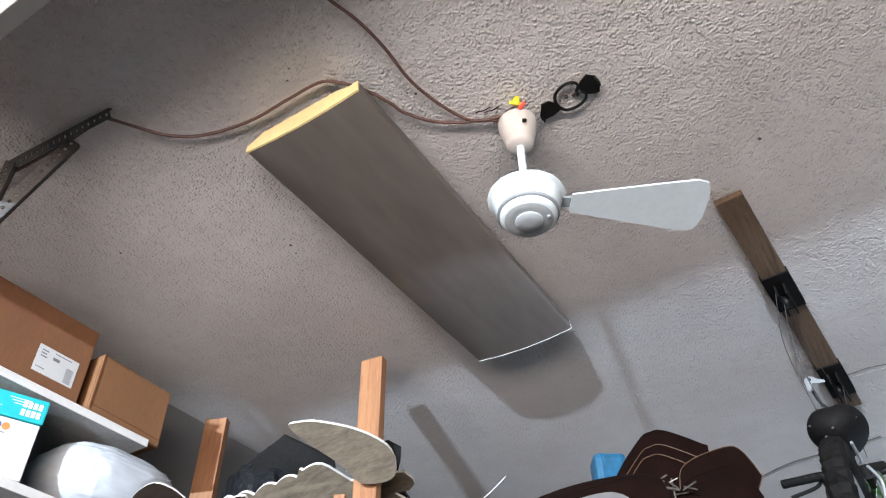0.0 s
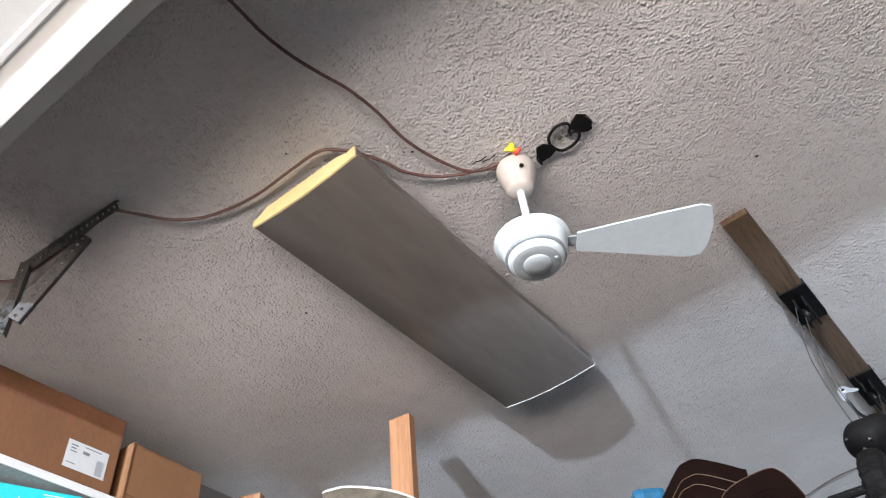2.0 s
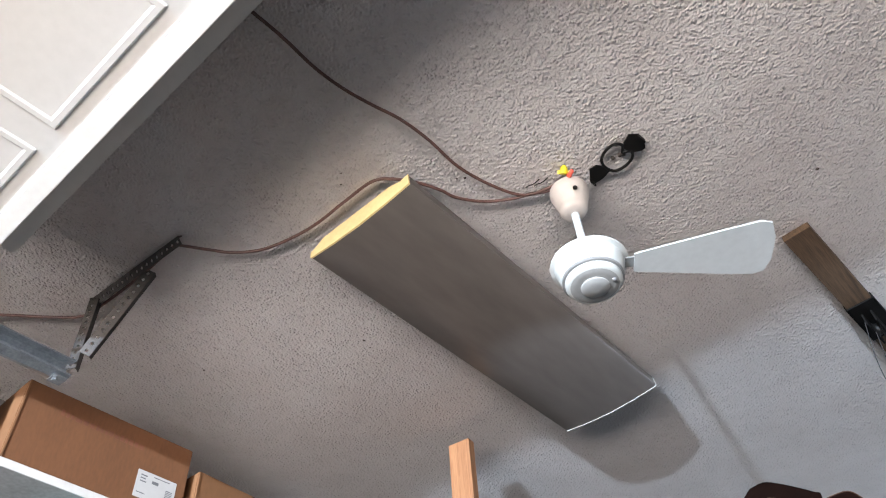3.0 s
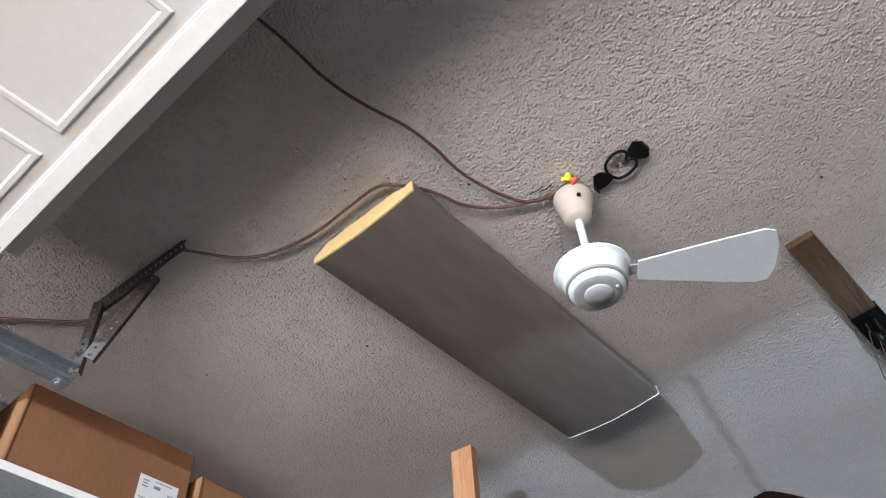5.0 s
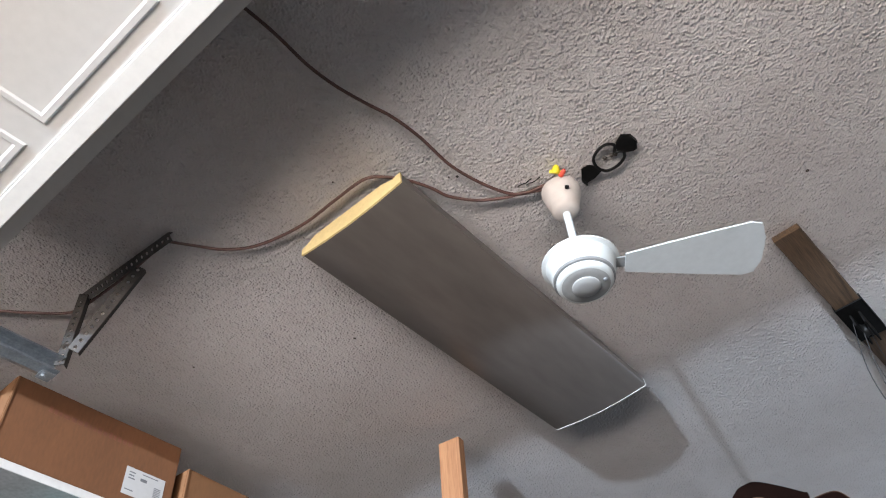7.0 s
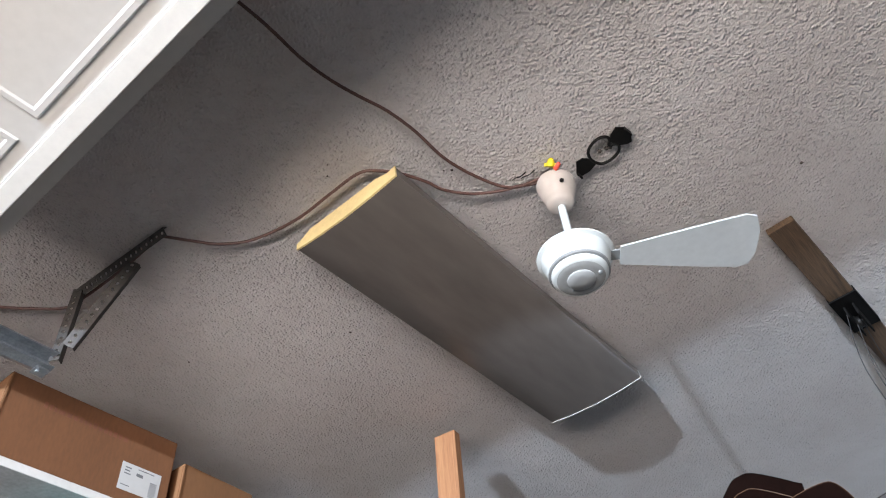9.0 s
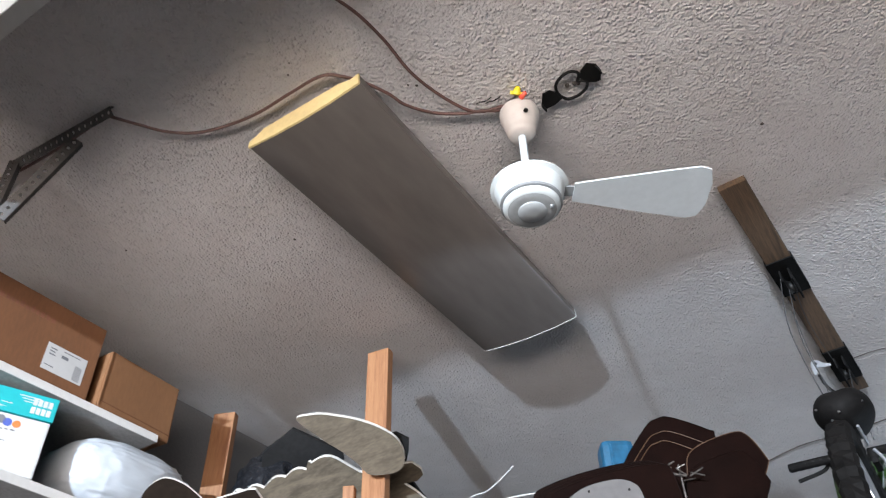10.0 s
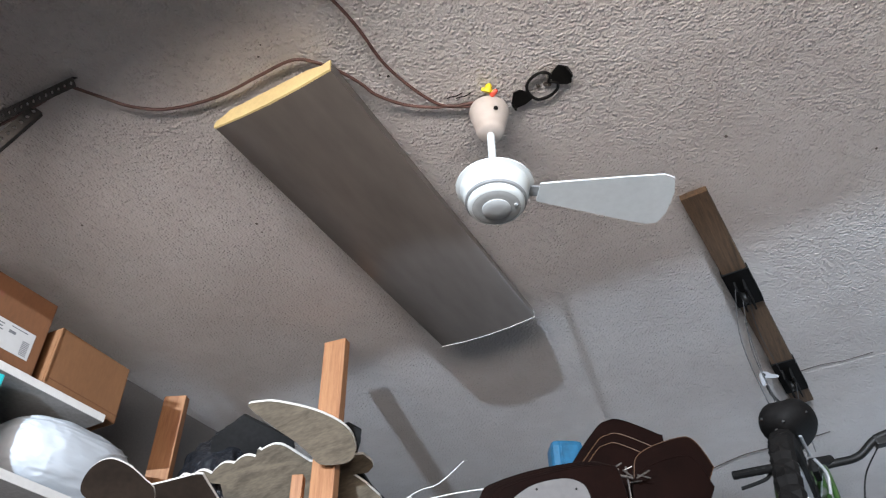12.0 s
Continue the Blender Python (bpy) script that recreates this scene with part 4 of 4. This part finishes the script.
lathe(bm, [(0.0085, -0.001), (0.0085, 0.001), (0.005, 0.002)], 14, mp2 @ Matrix.Translation((-0.013, -0.004, 0.006)) @ pose(0, 0, 0, 90, 0, 0))
local(part("pulley_plate", bm, M_SILVER, hoist, "bright alloy pulley plate"), hoist.location)
bm = lathe(bmesh.new(), [(0.006, 0.0), (0.006, 0.003), (0.003, 0.004)], 12, mp2 @ Matrix.Translation((-0.013, -0.0055, 0.006)) @ pose(0, 0, 0, 90, 0, 0))
local(part("pulley_pin", bm, M_BLACK, hoist, "dark pulley pin"), hoist.location)
bm = tube(bmesh.new(), smooth_line([(0.150, 2.80, 2.455), (0.166, 2.74, 2.37), (0.196, 2.66, 2.29)], 6), 0.006, 8)
local(part("hook_arm", bm, M_BLACK, hoist, "black steel hook arm below the plate", smooth=True), hoist.location)


def cord(pts, r, label):
    local(part("cord", tube(bmesh.new(), smooth_line(pts, 6), r, 6), M_ROPE, hoist, label, smooth=True), hoist.location)


cord([(0.215, 2.26, 2.52), (0.20, 2.5, 2.515), (0.215, 2.85, 2.52)], 0.0014, "grey hoist cord between the two pulleys")
cord([(0.185, 2.20, 2.52), (0.17, 2.0, 2.2), (0.215, 1.75, 1.80)], 0.0014, "grey hoist cord dropping to the saddle")
cord([(0.165, 2.50, CEIL - 0.03), (0.165, 2.56, 2.40), (0.19, 2.52, 2.03)], 0.0014, "grey hoist cord dropping to the handlebar")
cord([(0.195, 2.26, 2.51), (0.185, 2.1, 2.2), (0.245, 1.80, 1.77)], 0.0014, "grey hoist cord dropping to the saddle")
cord([(0.25, 2.95, 2.52), (0.24, 2.75, 2.3), (0.25, 2.46, 2.02)], 0.0014, "grey hoist cord dropping to the handlebar")


# ---- bicycle ----
def bicycle():
    bx = 0.232
    RA, BB, ST = Vector((bx, 1.545, 1.333)), Vector((bx, 1.97, 1.30)), Vector((bx, 1.80, 1.70))
    HT, HB, FA = Vector((bx, 2.40, 1.90)), Vector((bx, 2.45, 1.78)), Vector((bx, 2.60, 1.45))
    bike = thing("bicycle", (bx, 2.05, 0.96), "mountain bike with green frame and black saddle hung from the hoist", "bicycle")
    loc = bike.location

    def add(name, bm, mat, label="", parent=bike, smooth=True):
        return local(part(name, bm, mat, parent, label, smooth), loc)

    def wheel(c, R):
        m = Matrix.Translation(c) @ pose(0, 0, 0, 0, 90, 0)
        bm = bmesh.new()
        rings, n = [], 120
        prof = [(R - 0.044, -0.010), (R - 0.035, -0.018), (R - 0.016, -0.021), (R - 0.004, -0.015), (R, 0.0), (R - 0.004, 0.015), (R - 0.016, 0.021), (R - 0.035, 0.018), (R - 0.044, 0.010)]
        for k in range(n):
            a = 2 * math.pi * k / n
            ring = []
            for j, (r, z) in enumerate(prof):
                knob = 0.006 if (j in (2, 3, 5, 6) and k % 2) or (j == 4 and k % 4 < 2) else 0.0
                ring.append(bm.verts.new(m @ Vector(((r + knob) * math.cos(a), (r + knob) * math.sin(a), z * (1 + knob * 20)))))
            rings.append(ring)
        for k in range(n):
            a, b = rings[k], rings[(k + 1) % n]
            for j in range(len(prof) - 1):
                bm.faces.new((a[j], a[j + 1], b[j + 1], b[j]))
        tyre = add("tyre", bm, M_RUBBER, "knobbly black tyre", smooth=False)
        bm = lathe(bmesh.new(), [(R - 0.062, -0.010), (R - 0.045, -0.013), (R - 0.045, 0.013), (R - 0.062, 0.010)], 64, m)
        bm2 = bmesh.new()
        ringp = [m @ Vector(((R - 0.054) * math.cos(2 * math.pi * k / 64), (R - 0.054) * math.sin(2 * math.pi * k / 64), 0)) for k in range(65)]
        bm.free()
        add("rim", tube(bm2, ringp, 0.010, 8, False), M_SILVER, "alloy rim")
        bm = bmesh.new()
        for k in range(32):
            a = 2 * math.pi * k / 32
            s = 0.028 if k % 2 else -0.028
            tube(bm, [m @ Vector((0.018 * math.cos(a + 0.5), 0.018 * math.sin(a + 0.5), s)), m @ Vector(((R - 0.06) * math.cos(a), (R - 0.06) * math.sin(a), 0))], 0.001, 4, False)
        add("spokes", bm, M_SILVER, "thin steel spokes")
        add("hub", lathe(bmesh.new(), [(0.008, -0.055), (0.020, -0.030), (0.014, -0.020), (0.014, 0.020), (0.020, 0.030), (0.008, 0.055)], 20, m), M_BLACK)

    wheel(RA, 0.33)
    wheel(FA, 0.33)
    add("seat_tube", tube(bmesh.new(), [BB, ST], 0.017, 14), M_GREEN)
    add("top_tube", tube(bmesh.new(), [ST - Vector((0, 0.01, 0.06)), HT - Vector((0, 0, 0.03))], 0.016, 14), M_GREEN)
    add("down_tube", tube(bmesh.new(), [BB, HB], 0.020, 14), M_GREEN)
    add("head_tube", tube(bmesh.new(), [HB - Vector((0, -0.01, 0.02)), HT + Vector((0, -0.01, 0.02))], 0.021, 16), M_GREEN)
    for s in (-1, 1):
        o = Vector((s * 0.045, 0, 0))
        add("seat_stay", tube(bmesh.new(), smooth_line([RA + o * 1.25, RA + o * 1.15 + Vector((0, 0.10, 0.30)), ST + o * 0.3 - Vector((0, 0, 0.06))]), 0.0065, 10), M_GREEN)
        add("chain_stay", tube(bmesh.new(), [RA + o * 1.25, BB + o * 0.7], 0.009, 10), M_GREEN)
        add("fork_blade", tube(bmesh.new(), smooth_line([FA + o * 1.25, HB + o * 1.1 + Vector((0, 0.02, -0.06)), HB + o * 0.4 - Vector((0, 0, 0.03))]), [0.011] * 16 + [0.014], 10), M_BLACK)
        # V-brake arm by the stays
        base = RA + Vector((s * 0.046, 0.06, 0.235))
        arm = add("brake_arm", tube(bmesh.new(), smooth_line([base, base + Vector((s * 0.006, -0.01, 0.04)), base + Vector((-s * 0.008, -0.01, 0.075))], 5), 0.0034, 8), M_SILVER if s > 0 else M_BLACK, "brake arm")
        local(part("brake_pad", boxed(-0.006, 0.006, -0.028, 0.028, -0.007, 0.007, Matrix.Translation(base + Vector((-s * 0.012, -0.02, 0.04))), 0.002), M_RUBBER, arm), loc)
    add("seat_post", tube(bmesh.new(), [ST - Vector((0, 0, 0.1)), ST + Vector((0, -0.02, 0.06))], 0.0135, 14), M_BLACK)
    # saddle: broad padded rear, narrow nose
    bm = bmesh.new()
    bmesh.ops.create_icosphere(bm, subdivisions=4, radius=1.0)
    for v in bm.verts:
        t = (v.co.y + 1) / 2
        wide = 0.062 * (1 - t) ** 0.6 + 0.020
        notch = 0.012 * math.exp(-(v.co.x * 3) ** 2) * (1 - t)
        v.co = Vector((bx + 0.004 + v.co.x * wide, 1.775 + v.co.y * 0.135, 1.782 + v.co.z * (0.062 if v.co.z > 0 else 0.052) * (1.1 - 0.5 * t) - notch + 0.02 * t + 0.010))
    sad = add("saddle", bm, M_RUBBER, "glossy black saddle with rivets")
    for s in (-1, 1):
        local(part("saddle_rail", tube(bmesh.new(), smooth_line([(bx + s * 0.022, 1.70, 1.745), (bx + s * 0.024, 1.78, 1.735), (bx + s * 0.016, 1.88, 1.77)]), 0.0035, 8), M_SILVER, sad), loc)
    for u, v in ((-0.045, 0.010), (0.0, -0.018), (0.05, 0.004), (-0.02, -0.03), (0.03, 0.020)):
        local(part("rivet", lathe(bmesh.new(), [(0.004, 0), (0.003, 0.003)], 10, Matrix.Translation((bx + u, 1.648 + abs(u) * 0.5, 1.782 + v)) @ pose(0, 0, 0, 90, 0, 0)), M_CHROME, sad), loc)
    # handlebar with grips, levers and cables
    C = HT + Vector((0.052, 0.03, 0.070))
    add("stem", tube(bmesh.new(), [HT + Vector((0, -0.015, 0.02)), HT + Vector((0, -0.015, 0.055)), C], 0.016, 14), M_BLACK)
    mbar = Matrix.Translation(C) @ pose(0, 0, 0, 0, -8, 14)
    line = [(-0.30, -0.035, 0.015), (-0.16, -0.020, 0.012), (-0.08, 0.0, -0.01), (0, 0, -0.012), (0.08, 0.0, -0.01), (0.16, -0.020, 0.025), (0.30, -0.035, 0.03)]
    bar = add("handlebar", tube(bmesh.new(), smooth_line([mbar @ Vector(p) for p in line]), 0.0125, 12), M_BLACK)
    for s in (0, -1):
        a, b = (Vector(line[0]), Vector(line[1])) if s == 0 else (Vector(line[-1]), Vector(line[-2]))
        pts = [a + (b - a) * k / 12 for k in range(11)]
        local(part("grip", tube(bmesh.new(), [mbar @ p for p in pts], [0.0140 if k % 2 else 0.0130 for k in range(11)], 12), M_RUBBER, bar, "ribbed black rubber grip"), loc)
        g = b + (a - b) * 0.15
        sg = -1 if s == 0 else 1
        bm = tube(bmesh.new(), smooth_line([mbar @ (g + Vector((0, 0.01, 0))), mbar @ (g + Vector((sg * 0.02, 0.035, -0.015))), mbar @ (g + Vector((sg * 0.10, 0.05, -0.02)))]), 0.006, 8)
        box(bm, -0.022, 0.022, -0.018, 0.018, -0.018, 0.018, mbar @ Matrix.Translation(g + Vector((-sg * 0.02, 0.01, -0.01))), 0.006)
        local(part("brake_lever", bm, M_BLACK, bar), loc)
        bm = tube(bmesh.new(), smooth_line([mbar @ (g + Vector((-sg * 0.02, 0.03, -0.01))), mbar @ Vector((g.x * 0.6, 0.12, -0.03)), mbar @ Vector((g.x * 0.2, 0.10, -0.16)), HB + Vector((sg * 0.03, 0.0, -0.05))]), 0.0025, 6)
        add("brake_cable", bm, M_BLACK)
    # crank and ring
    m = Matrix.Translation(BB + Vector((0.045, 0, 0))) @ pose(0, 0, 0, 0, 90, 0)
    add("chainring", lathe(bmesh.new(), [(0.060, -0.002), (0.085, -0.002), (0.085, 0.002), (0.060, 0.002)], 44, m), M_BLACK)
    for s in (-1, 1):
        add("crank_arm", tube(bmesh.new(), [BB + Vector((s * 0.065, 0, 0)), BB + Vector((s * 0.07, s * 0.15, 0.06))], 0.010, 8), M_SILVER)
        add("pedal", boxed(-0.045, 0.045, -0.03, 0.03, -0.010, 0.010, Matrix.Translation(BB + Vector((s * 0.125, s * 0.15, 0.06))), 0.003), M_BLACK)


bicycle()
